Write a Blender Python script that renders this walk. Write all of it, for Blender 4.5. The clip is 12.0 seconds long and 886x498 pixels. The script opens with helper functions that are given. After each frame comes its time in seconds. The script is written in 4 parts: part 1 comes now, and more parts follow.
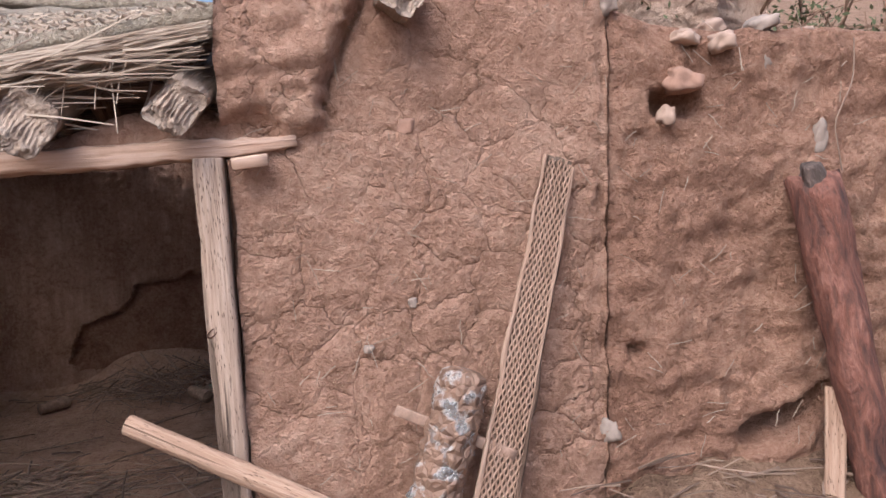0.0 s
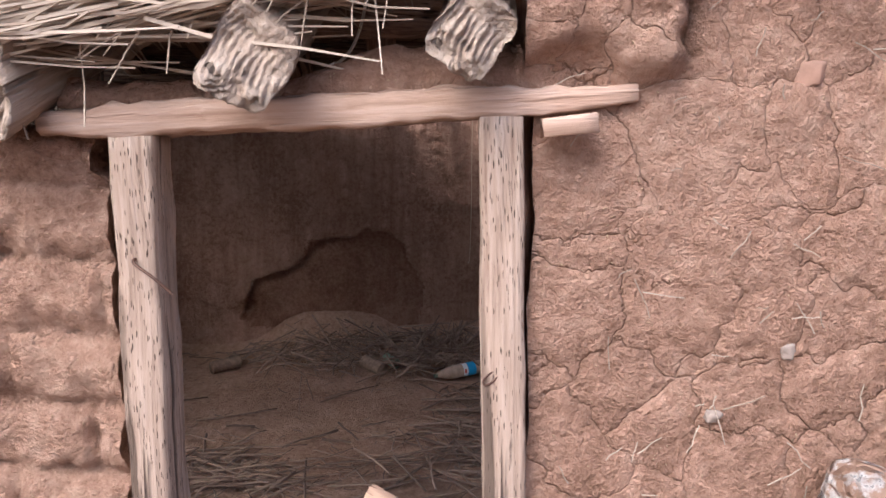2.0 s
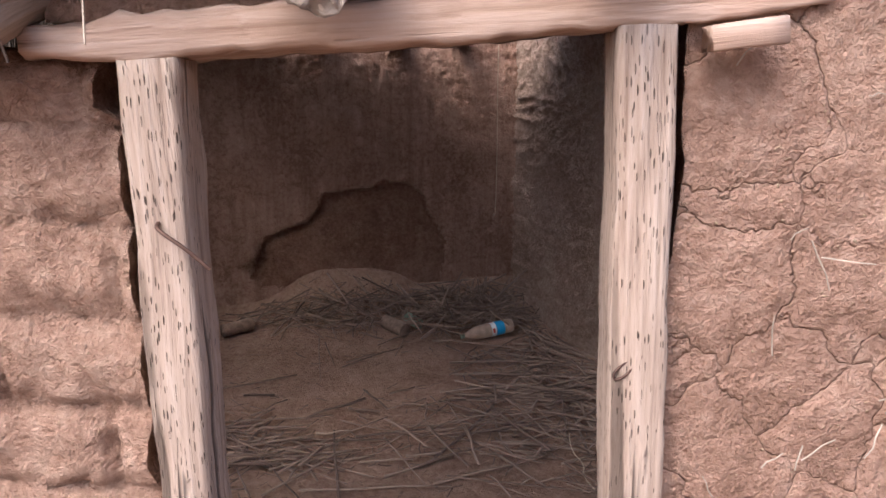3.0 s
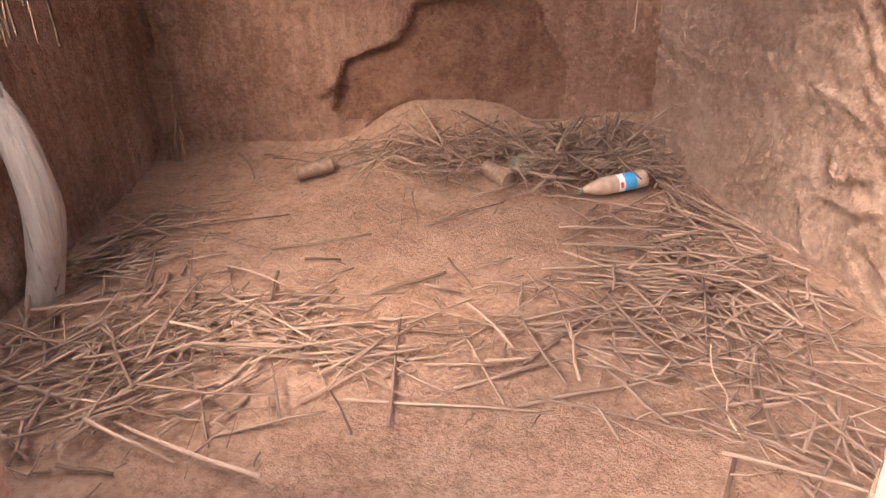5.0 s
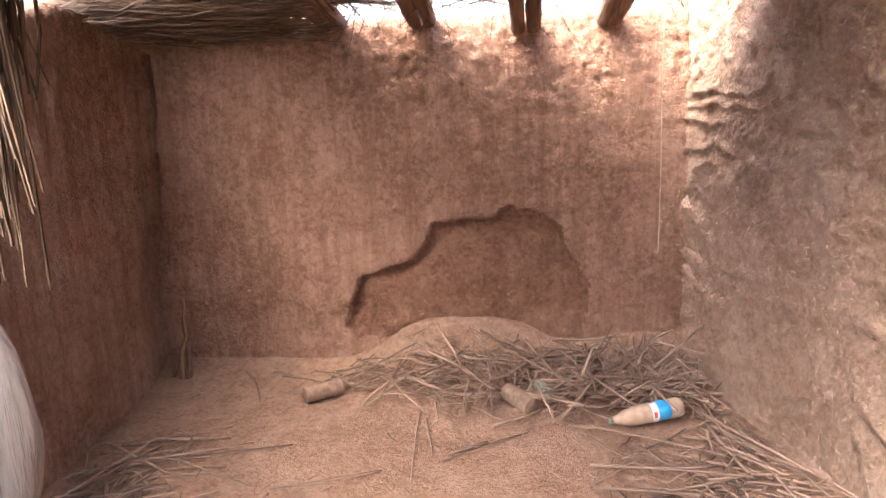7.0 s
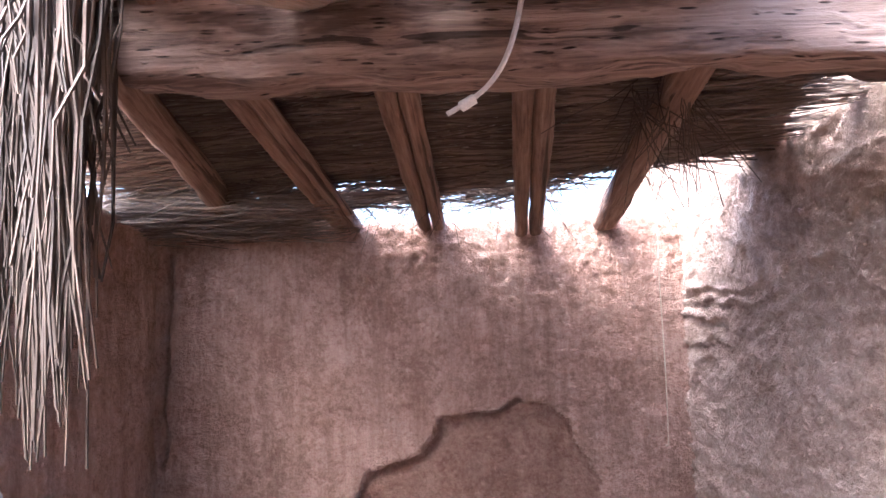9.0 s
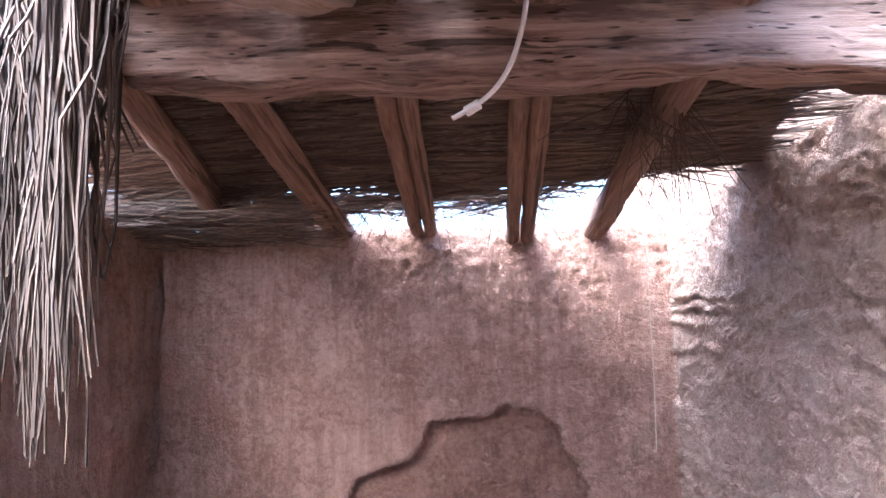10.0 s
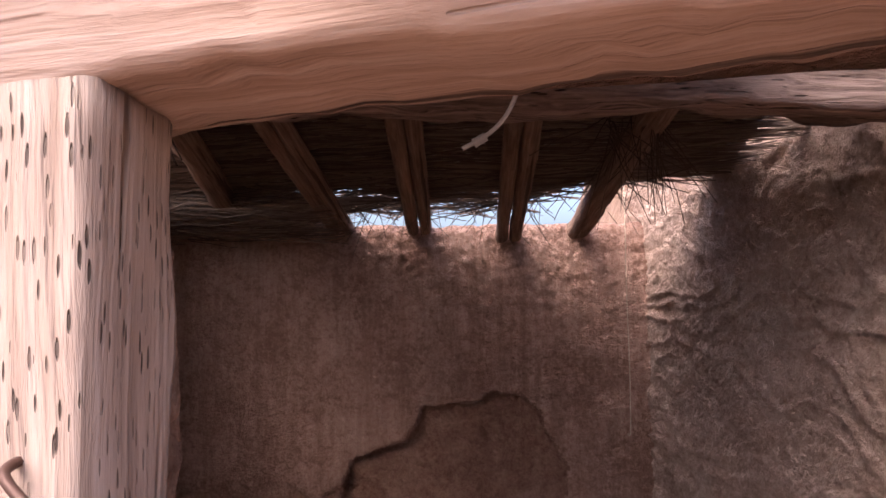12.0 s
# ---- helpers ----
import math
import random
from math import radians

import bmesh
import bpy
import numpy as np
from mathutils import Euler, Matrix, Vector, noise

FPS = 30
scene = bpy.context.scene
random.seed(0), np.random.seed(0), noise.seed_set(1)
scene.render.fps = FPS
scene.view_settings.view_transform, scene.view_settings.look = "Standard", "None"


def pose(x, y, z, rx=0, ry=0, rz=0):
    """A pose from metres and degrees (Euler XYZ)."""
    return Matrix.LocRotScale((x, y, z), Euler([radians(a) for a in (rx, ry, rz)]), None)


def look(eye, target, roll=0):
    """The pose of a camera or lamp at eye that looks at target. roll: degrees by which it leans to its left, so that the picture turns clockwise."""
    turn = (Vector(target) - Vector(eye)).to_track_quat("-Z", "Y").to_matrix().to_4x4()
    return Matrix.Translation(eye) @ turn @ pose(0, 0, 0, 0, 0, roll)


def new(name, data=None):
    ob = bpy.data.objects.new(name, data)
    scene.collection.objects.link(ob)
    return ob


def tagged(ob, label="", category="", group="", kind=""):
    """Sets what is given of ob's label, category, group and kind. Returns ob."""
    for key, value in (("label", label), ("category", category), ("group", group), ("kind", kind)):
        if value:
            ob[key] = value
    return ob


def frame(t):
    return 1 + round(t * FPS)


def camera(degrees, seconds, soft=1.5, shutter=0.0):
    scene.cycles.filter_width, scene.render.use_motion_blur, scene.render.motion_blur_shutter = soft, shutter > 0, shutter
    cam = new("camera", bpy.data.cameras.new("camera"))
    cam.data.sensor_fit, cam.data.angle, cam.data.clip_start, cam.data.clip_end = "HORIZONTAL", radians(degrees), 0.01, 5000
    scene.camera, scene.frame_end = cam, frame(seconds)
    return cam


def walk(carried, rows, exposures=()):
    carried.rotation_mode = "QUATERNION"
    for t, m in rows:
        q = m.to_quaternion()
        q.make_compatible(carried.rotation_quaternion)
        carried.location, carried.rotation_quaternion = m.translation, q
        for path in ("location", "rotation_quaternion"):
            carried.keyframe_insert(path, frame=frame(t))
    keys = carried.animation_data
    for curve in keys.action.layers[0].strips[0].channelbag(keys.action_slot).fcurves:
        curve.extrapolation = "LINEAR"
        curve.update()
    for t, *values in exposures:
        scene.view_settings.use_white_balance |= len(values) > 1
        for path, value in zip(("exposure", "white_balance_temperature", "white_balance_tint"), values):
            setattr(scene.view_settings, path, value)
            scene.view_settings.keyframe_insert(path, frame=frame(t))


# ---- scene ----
cam = camera(63.4, 12.0)
PATH = [
    (0, (0.702, -2.203, 1.557), (1.022, -0.236, 1.385), -1.3),
    (0.5, (0.62, -2.005, 1.548), (0.813, -0.027, 1.323), -0.7),
    (1, (0.561, -1.713, 1.565), (0.671, 0.268, 1.315), -0.4),
    (1.5, (0.462, -1.546, 1.596), (0.48, 0.431, 1.296), 0.4),
    (2, (0.295, -1.407, 1.622), (0.25, 0.567, 1.305), 0.9),
    (2.5, (0.148, -1.252, 1.618), (0.129, 0.715, 1.255), 0.2),
    (3, (0.1, -1.079, 1.576), (0.07, 0.87, 1.124), 0.2),
    (3.5, (0.124, -0.843, 1.54), (0.008, 1.023, 0.831), 0.2),
    (3.7, (0.128, -0.778, 1.521), (-0.047, 1.04, 0.706), -0.4),
    (5.3, (0.215, -0.107, 1.427), (-0.195, 1.624, 0.513), -2.6),
    (5.5, (0.212, -0.063, 1.428), (-0.204, 1.697, 0.576), -2.7),
    (6, (0.188, 0.001, 1.444), (-0.233, 1.81, 0.702), -3.3),
    (6.5, (0.173, 0.028, 1.482), (-0.268, 1.884, 0.883), -3.1),
    (7, (0.164, 0.037, 1.512), (-0.3, 1.937, 1.093), -2.2),
    (7.5, (0.168, 0.032, 1.536), (-0.314, 1.96, 1.311), -2.1),
    (7.7, (0.164, 0.023, 1.536), (-0.319, 1.959, 1.394), -2.0),
    (9.3, (0.019, -0.122, 1.438), (-0.362, 1.834, 1.605), -1.8),
    (9.5, (0.011, -0.129, 1.434), (-0.361, 1.829, 1.606), -1.6),
    (10, (0.006, -0.139, 1.436), (-0.349, 1.821, 1.61), -1.4),
    (10.5, (0.011, -0.214, 1.448), (-0.343, 1.746, 1.625), -1.2),
    (11, (-0.007, -0.299, 1.438), (-0.342, 1.666, 1.609), -0.9),
    (11.5, (-0.021, -0.366, 1.442), (-0.332, 1.604, 1.6), -0.8),
    (12, (-0.012, -0.437, 1.466), (-0.318, 1.534, 1.606), -0.7),
]
EXPOSURES = [(0.0, 0.9, 5500, 9), (2.5, 1.35, 5450, 9), (3.7, 1.5, 5650, 11), (5.3, 3.8, 7000, 19), (6.0, 3.8, 6850, 17), (7.0, 3.85, 6300, 12), (7.7, 3.85, 5650, 10), (9.3, 3.95, 4750, 10), (10.5, 3.95, 4650, 9), (11.0, 3.45, 5200, 13), (11.5, 2.65, 5500, 16), (12.0, 2.0, 5750, 20)]
walk(cam, [(t, look(eye, target, roll)) for t, eye, target, roll in PATH], EXPOSURES)

# ---- sky and sun ----
world = bpy.data.worlds.new("sky")
scene.world = world
world.use_nodes = True
wn = world.node_tree.nodes
sky = wn.new("ShaderNodeTexSky")
sky.sky_type, sky.sun_disc = "NISHITA", False
sky.sun_elevation, sky.sun_rotation, sky.dust_density = radians(52), radians(215), 8.0
wn["Background"].inputs["Strength"].default_value = 0.15
world.node_tree.links.new(sky.outputs[0], wn["Background"].inputs["Color"])
sun = new("sun", bpy.data.lights.new("sun", "SUN"))
sun.data.energy, sun.data.angle, sun.data.color = 0.5, radians(55), (1.0, 0.96, 0.91)
sun.matrix_world = look((-3.0, -4.2, 6.6), (0, 0, 0))


# ---- materials ----
class Nodes:
    """A short way to write node trees."""

    def __init__(self, name, rough=0.9, metal=0.0, spec=0.2):
        self.mat = bpy.data.materials.new(name)
        self.mat.use_nodes = True
        self.t = self.mat.node_tree
        self.b = self.t.nodes["Principled BSDF"]
        self.b.inputs["Roughness"].default_value = rough
        self.b.inputs["Metallic"].default_value = metal
        self.b.inputs["Specular IOR Level"].default_value = spec
        self.co = self.n("ShaderNodeTexCoord").outputs["Object"]

    def n(self, kind, **ins):
        node = self.t.nodes.new(kind)
        for k, v in ins.items():
            self.put(node.inputs[k.replace("_", " ")], v)
        return node

    def put(self, socket, v):
        if hasattr(v, "node"):
            self.t.links.new(v, socket)
        else:
            socket.default_value = v

    def scaled(self, x, y, z, co=None):
        m = self.n("ShaderNodeMapping", Vector=co or self.co)
        m.inputs["Scale"].default_value = (x, y, z)
        return m.outputs[0]

    def noise(self, scale, detail=5.0, rough=0.6, co=None, warp=0.0):
        return self.n("ShaderNodeTexNoise", Vector=co or self.co, Scale=scale, Detail=detail, Roughness=rough, Distortion=warp).outputs["Fac"]

    def cells(self, scale, feature="F1", co=None, out="Distance"):
        v = self.n("ShaderNodeTexVoronoi", Vector=co or self.co, Scale=scale)
        v.feature = feature
        return v.outputs[out]

    def ramp(self, fac, *stops):
        r = self.n("ShaderNodeValToRGB", Fac=fac)
        while len(r.color_ramp.elements) < len(stops):
            r.color_ramp.elements.new(0.5)
        for e, (p, c) in zip(r.color_ramp.elements, stops):
            e.position, e.color = p, (*c, 1) if len(c) == 3 else (c[0], c[0], c[0], 1)
        return r.outputs[0]

    def mix(self, fac, a, b, how="MIX"):
        m = self.n("ShaderNodeMix")
        m.data_type, m.blend_type = "RGBA", how
        for sock, v in ((m.inputs[0], fac), (m.inputs[6], a), (m.inputs[7], b)):
            self.put(sock, (*v, 1) if isinstance(v, tuple) and len(v) == 3 else v)
        return m.outputs[2]

    def math(self, op, a, b=0.0):
        m = self.n("ShaderNodeMath")
        m.operation = op
        self.put(m.inputs[0], a), self.put(m.inputs[1], b)
        return m.outputs[0]

    def bump(self, height, strength, dist, after=None):
        b = self.n("ShaderNodeBump", Height=height, Strength=strength, Distance=dist)
        if after is not None:
            self.put(b.inputs["Normal"], after)
        return b.outputs[0]

    def done(self, color, normal=None):
        self.put(self.b.inputs["Base Color"], (*color, 1) if isinstance(color, tuple) else color)
        if normal is not None:
            self.put(self.b.inputs["Normal"], normal)
        return self.mat


def mud(name, dark, mid, light, cracks=0.0, streaks=0.0, straw=0.6, lumps=1.0, lips=0.0, sand=0.35):
    """Earth plaster: broad stains, grain, chaff flecks, and drying cracks."""
    m = Nodes(name, 0.95, spec=0.1)
    warped = m.n("ShaderNodeVectorMath", )
    warped.operation = "ADD"
    nz = m.n("ShaderNodeTexNoise", Vector=m.co, Scale=5.0, Detail=4.0)
    sc = m.n("ShaderNodeVectorMath")
    sc.operation = "SCALE"
    m.put(sc.inputs[0], nz.outputs["Color"]), m.put(sc.inputs["Scale"], 0.16)
    m.put(warped.inputs[0], m.co), m.put(warped.inputs[1], sc.outputs[0])
    w = warped.outputs[0]
    broad = m.noise(1.6, 6, 0.62)
    fine = m.noise(38, 6, 0.72)
    grit = m.noise(160, 3, 0.7)
    patch = m.noise(7.5, 5, 0.7, warp=0.8)
    mixed = m.math("ADD", m.math("MULTIPLY", broad, 0.3), m.math("ADD", m.math("MULTIPLY", patch, 0.3), m.math("MULTIPLY", fine, 0.4)))
    col = m.ramp(mixed, (0.42, dark), (0.5, mid), (0.58, light))
    speck = m.ramp(m.noise(75, 4, 0.75), (0.3, (1.0,)), (0.42, (0.0,)))
    col = m.mix(m.math("MULTIPLY", speck, 0.28), col, tuple(0.55 * c for c in dark))
    col = m.mix(m.math("MULTIPLY", m.ramp(grit, (0.35, (0.0,)), (0.75, (1.0,))), sand), col, light)
    if streaks:
        run = m.noise(9, 5, 0.7, m.scaled(1.6, 1.6, 0.13))
        col = m.mix(m.math("MULTIPLY", m.ramp(run, (0.42, (0.0,)), (0.68, (1.0,))), streaks), col, dark)
    flecks = m.cells(70, co=w)
    rare = m.ramp(m.noise(23, 2), (0.56, (0.0,)), (0.62, (1.0,)))
    fleck = m.math("MULTIPLY", m.ramp(flecks, (0.10, (1.0,)), (0.2, (0.0,))), rare)
    col = m.mix(m.math("MULTIPLY", fleck, straw), col, (0.62, 0.45, 0.29))
    crumb = m.ramp(m.noise(64, 5, 0.68), (0.32, (0.0,)), (0.62, (1.0,)))
    height = m.math("ADD", m.math("MULTIPLY", fine, 0.7), m.math("MULTIPLY", grit, 0.3))
    height = m.math("ADD", height, m.math("MULTIPLY", crumb, 0.32))
    height = m.math("ADD", height, m.math("MULTIPLY", m.noise(13, 5, 0.6), 0.75 * lumps))
    height = m.math("ADD", height, m.math("MULTIPLY", fleck, 0.25))
    if streaks:
        height = m.math("ADD", height, m.math("MULTIPLY", m.noise(24, 4, 0.65, m.scaled(1, 1, 0.1)), 0.8 * streaks))
    if lips:
        # overlapping smears of plaster, each ending in a small broken edge
        smear = m.math("MULTIPLY", m.noise(2.1, 4, 0.55, warp=1.1), 7.0)
        step = m.math("FRACT", smear)
        height = m.math("ADD", height, m.math("MULTIPLY", step, 1.1 * lips))
        col = m.mix(m.math("MULTIPLY", m.ramp(step, (0.0, (1.0,)), (0.09, (0.0,))), 0.3 * lips), col, dark)
    if cracks:
        far = m.n("ShaderNodeTexNoise", Vector=m.co, Scale=17.0, Detail=4.0)
        w2 = m.mix(0.06, w, far.outputs["Color"], "ADD")
        edge = m.cells(5.6, "DISTANCE_TO_EDGE", w2)
        where = m.ramp(m.noise(2.3, 3), (0.36, (0.0,)), (0.52, (1.0,)))
        line = m.math("MULTIPLY", m.ramp(edge, (0.0, (1.0,)), (0.011, (0.0,))), where)
        dip = m.math("MULTIPLY", m.ramp(edge, (0.0, (1.0,)), (0.13, (0.0,))), where)
        height = m.math("SUBTRACT", height, m.math("MULTIPLY", line, 0.7 * cracks))
        height = m.math("SUBTRACT", height, m.math("MULTIPLY", dip, 0.75 * cracks))
        col = m.mix(m.math("MULTIPLY", line, 0.6 * cracks), col, tuple(0.6 * c for c in dark))
    return m.done(col, m.bump(height, 1.0, 0.034))


def wood(name, dark, mid, light, pits=0.0, grey=0.0, grain=60.0, groove=0.6, pit_size=(190, 30)):
    """Weathered wood; its grain runs along the piece's own z. pits: dark dashes of cactus wood."""
    m = Nodes(name, 0.82, spec=0.15)
    along = m.scaled(1, 1, 0.045)
    g = m.noise(grain, 6, 0.65, along, 0.3)
    broad = m.noise(4.5, 4, 0.6)
    col = m.ramp(g, (0.3, dark), (0.5, mid), (0.72, light))
    col = m.mix(m.ramp(broad, (0.38, (0.0,)), (0.7, (0.55,))), col, mid)
    if grey:
        col = m.mix(m.math("MULTIPLY", m.noise(2.7, 4), grey), col, (0.36, 0.33, 0.3))
    streak = m.ramp(m.noise(11, 4, 0.7, m.scaled(1, 1, 0.12), 0.5), (0.5, (0.0,)), (0.62, (1.0,)))
    col = m.mix(m.math("MULTIPLY", streak, min(0.8, 0.32 * groove)), col, dark)
    h = m.math("SUBTRACT", m.math("MULTIPLY", g, groove), m.math("MULTIPLY", streak, 0.5))
    split = m.noise(26, 2, 0.5, m.scaled(1, 1, 0.02), 0.2)
    crack = m.ramp(split, (0.655, (0.0,)), (0.69, (1.0,)))
    h = m.math("SUBTRACT", h, m.math("MULTIPLY", crack, 0.8))
    col = m.mix(m.math("MULTIPLY", crack, 0.75), col, tuple(0.25 * c for c in dark))
    if pits:
        cell = m.cells(1.0, co=m.scaled(pit_size[0], pit_size[0], pit_size[1]))
        dash = m.ramp(cell, (0.17, (1.0,)), (0.26, (0.0,)))
        some = m.ramp(m.noise(14, 2), (0.4, (0.25,)), (0.6, (1.0,)))
        dash = m.math("MULTIPLY", dash, some)
        col = m.mix(m.math("MULTIPLY", dash, pits), col, tuple(0.22 * c for c in dark))
        h = m.math("SUBTRACT", h, m.math("MULTIPLY", dash, 1.2))
    return m.done(col, m.bump(h, 1.0, 0.008))


def reed(name, dark, light):
    """Dry stalks, each of its own shade."""
    m = Nodes(name, 0.75, spec=0.25)
    one = m.n("ShaderNodeNewGeometry").outputs["Random Per Island"]
    obj = m.n("ShaderNodeObjectInfo").outputs["Random"]
    mixd = m.math("FRACT", m.math("ADD", one, obj))
    col = m.ramp(mixd, (0.0, dark), (0.55, tuple((a + b) / 2 for a, b in zip(dark, light))), (1.0, light))
    col = m.mix(m.math("MULTIPLY", m.noise(45, 4), 0.5), col, dark)
    return m.done(col, m.bump(m.noise(120, 3), 0.4, 0.002))


MUD_OUT = mud("mud_outside", (0.32, 0.178, 0.12), (0.47, 0.275, 0.195), (0.58, 0.37, 0.275), cracks=0.75, straw=0.9, lumps=0.9)
MUD_BRICK = mud("mud_courses", (0.29, 0.158, 0.107), (0.46, 0.27, 0.19), (0.59, 0.38, 0.28), cracks=0.25, lumps=1.4)
MUD_BLOCK = mud("mud_blocks", (0.24, 0.125, 0.083), (0.375, 0.207, 0.142), (0.49, 0.295, 0.21), cracks=0.25, lumps=1.8)
MUD_IN = mud("mud_inside", (0.24, 0.125, 0.085), (0.42, 0.25, 0.182), (0.52, 0.335, 0.25), cracks=0.0, streaks=0.6, straw=0.45, lumps=1.3, lips=0.35)
MUD_CORE = mud("mud_core", (0.17, 0.085, 0.056), (0.27, 0.145, 0.1), (0.36, 0.21, 0.15), straw=0.3, lumps=1.5)
# streaked mud of the left wall, its tone raised in place of missing light
MUD_STREAKED_LIT = mud("mud_streaked_lit", (0.28, 0.165, 0.115), (0.5, 0.325, 0.24), (0.6, 0.42, 0.325), streaks=0.7, straw=0.45, lumps=1.2)
MUD_ROUGH = mud("mud_right", (0.34, 0.215, 0.155), (0.5, 0.34, 0.255), (0.6, 0.435, 0.34), cracks=0.1, straw=0.4, lumps=1.0, lips=0.35)
DIRT = mud("dirt_floor", (0.29, 0.172, 0.118), (0.41, 0.258, 0.182), (0.5, 0.335, 0.247), cracks=0.2, straw=0.25, lumps=0.8, sand=0.1)
GROUND = mud("ground_earth", (0.16, 0.095, 0.063), (0.25, 0.155, 0.103), (0.35, 0.23, 0.16), straw=0.3)
ROOFMUD = mud("roof_earth", (0.3, 0.23, 0.17), (0.43, 0.35, 0.27), (0.55, 0.47, 0.38), straw=0.5, lumps=1.6)
POSTWOOD = wood("pitted_post_wood", (0.24, 0.16, 0.118), (0.4, 0.29, 0.225), (0.5, 0.385, 0.315), pits=0.9, grain=75, groove=0.7)
LINTELWOOD = wood("lintel_wood", (0.28, 0.17, 0.12), (0.45, 0.305, 0.23), (0.55, 0.41, 0.335), grain=60, groove=0.6)
BEAMWOOD = wood("beam_wood", (0.075, 0.045, 0.033), (0.28, 0.185, 0.14), (0.47, 0.34, 0.265), pits=0.95, grain=46, groove=2.4, pit_size=(70, 9))
RAFTERWOOD = wood("rafter_wood", (0.1, 0.058, 0.038), (0.23, 0.14, 0.093), (0.35, 0.235, 0.165), grain=70, groove=1.4)
LOGWOOD = wood("weathered_log_wood", (0.2, 0.13, 0.09), (0.38, 0.275, 0.205), (0.5, 0.395, 0.315), grey=0.3, grain=70, groove=1.4)
GREYWOOD = wood("grey_trunk_wood", (0.3, 0.25, 0.21), (0.47, 0.42, 0.37), (0.6, 0.55, 0.5), grey=0.6, grain=40)
POLEWOOD = wood("pole_wood", (0.24, 0.145, 0.1), (0.37, 0.24, 0.17), (0.47, 0.33, 0.25), pits=0.6, grain=75, groove=1.0)
CACTUS = wood("cactus_skeleton_wood", (0.2, 0.12, 0.085), (0.34, 0.225, 0.165), (0.45, 0.32, 0.25), grain=80)
# wood behind the lattice, coloured dark for the shade in the holes
CACTUS_SHADED_CORE = wood("cactus_shaded_core", (0.07, 0.045, 0.035), (0.11, 0.075, 0.055), (0.17, 0.12, 0.09))
def bark(name, dark, mid, light):
    """Peeling bark in patches, furrowed along the stem."""
    m = Nodes(name, 0.7, spec=0.25)
    patch = m.noise(9, 5, 0.65, m.scaled(1, 1, 0.45), 1.2)
    fine = m.noise(60, 5, 0.7, m.scaled(1, 1, 0.3))
    col = m.ramp(patch, (0.34, dark), (0.5, mid), (0.68, light))
    col = m.mix(m.math("MULTIPLY", m.ramp(fine, (0.35, (1.0,)), (0.55, (0.0,))), 0.6), col, dark)
    return m.done(col, m.bump(m.math("ADD", m.math("MULTIPLY", patch, 2.0), fine), 1.0, 0.014))


REDBARK = bark("red_bark", (0.07, 0.04, 0.036), (0.2, 0.085, 0.06), (0.33, 0.16, 0.12))
GREYBARK = bark("grey_bark", (0.05, 0.038, 0.034), (0.13, 0.095, 0.082), (0.24, 0.17, 0.145))
REED = reed("dry_reed", (0.12, 0.077, 0.058), (0.4, 0.28, 0.212))
THATCH = reed("thatch_straw", (0.09, 0.06, 0.045), (0.33, 0.235, 0.172))
STRAW = reed("pale_straw", (0.3, 0.225, 0.17), (0.6, 0.49, 0.39))
# darkened copy of the thatch: the shade of backlit stalks is in the colour
SHADED_THATCH = reed("shaded_thatch_straw", (0.045, 0.03, 0.021), (0.155, 0.104, 0.073))
LEAF = reed("shrub_leaf", (0.06, 0.07, 0.03), (0.17, 0.17, 0.09))


def plain(name, color, rough=0.6, metal=0.0, var=0.25, scale=30):
    m = Nodes(name, rough, metal, 0.4)
    c = m.ramp(m.noise(scale, 5), (0.3, tuple(x * (1 - var) for x in color)), (0.7, tuple(min(1, x * (1 + var)) for x in color)))
    return m.done(c, m.bump(m.noise(scale * 2, 4), 0.3, 0.003))


STONE = plain("pale_stone", (0.34, 0.235, 0.18), 0.85, var=0.2, scale=14)
STONE_RED = plain("red_stone", (0.3, 0.175, 0.125), 0.9, var=0.3, scale=14)
STONE_GREY = plain("grey_stone", (0.27, 0.21, 0.175), 0.85, var=0.3, scale=14)
WIRE = plain("rusty_wire", (0.1, 0.055, 0.04), 0.6, 0.6)
CORD = plain("white_cord", (0.66, 0.61, 0.55), 0.9, var=0.15, scale=200)
TWINE = plain("pale_twine", (0.6, 0.47, 0.34), 0.9, var=0.2, scale=200)
LABEL = plain("blue_label", (0.03, 0.32, 0.66), 0.4, var=0.1)
LABELWHITE = plain("white_label", (0.72, 0.74, 0.76), 0.4, var=0.05)
LABELRED = plain("red_label_bar", (0.5, 0.08, 0.06), 0.4, var=0.1)
CAN = plain("dusty_can", (0.21, 0.14, 0.1), 0.7, 0.1, var=0.35, scale=45)
GREENCAN = plain("green_dusty_can", (0.2, 0.25, 0.18), 0.6, 0.2, var=0.4, scale=40)
BATTEN = plain("worn_batten", (0.3, 0.195, 0.145), 0.8, var=0.3)
CAKED = plain("caked_dirt", (0.2, 0.12, 0.082), 0.9, var=0.4, scale=26)
DUSTYPLASTIC = plain("dusty_plastic", (0.4, 0.285, 0.21), 0.35, 0.0, var=0.25, scale=24)


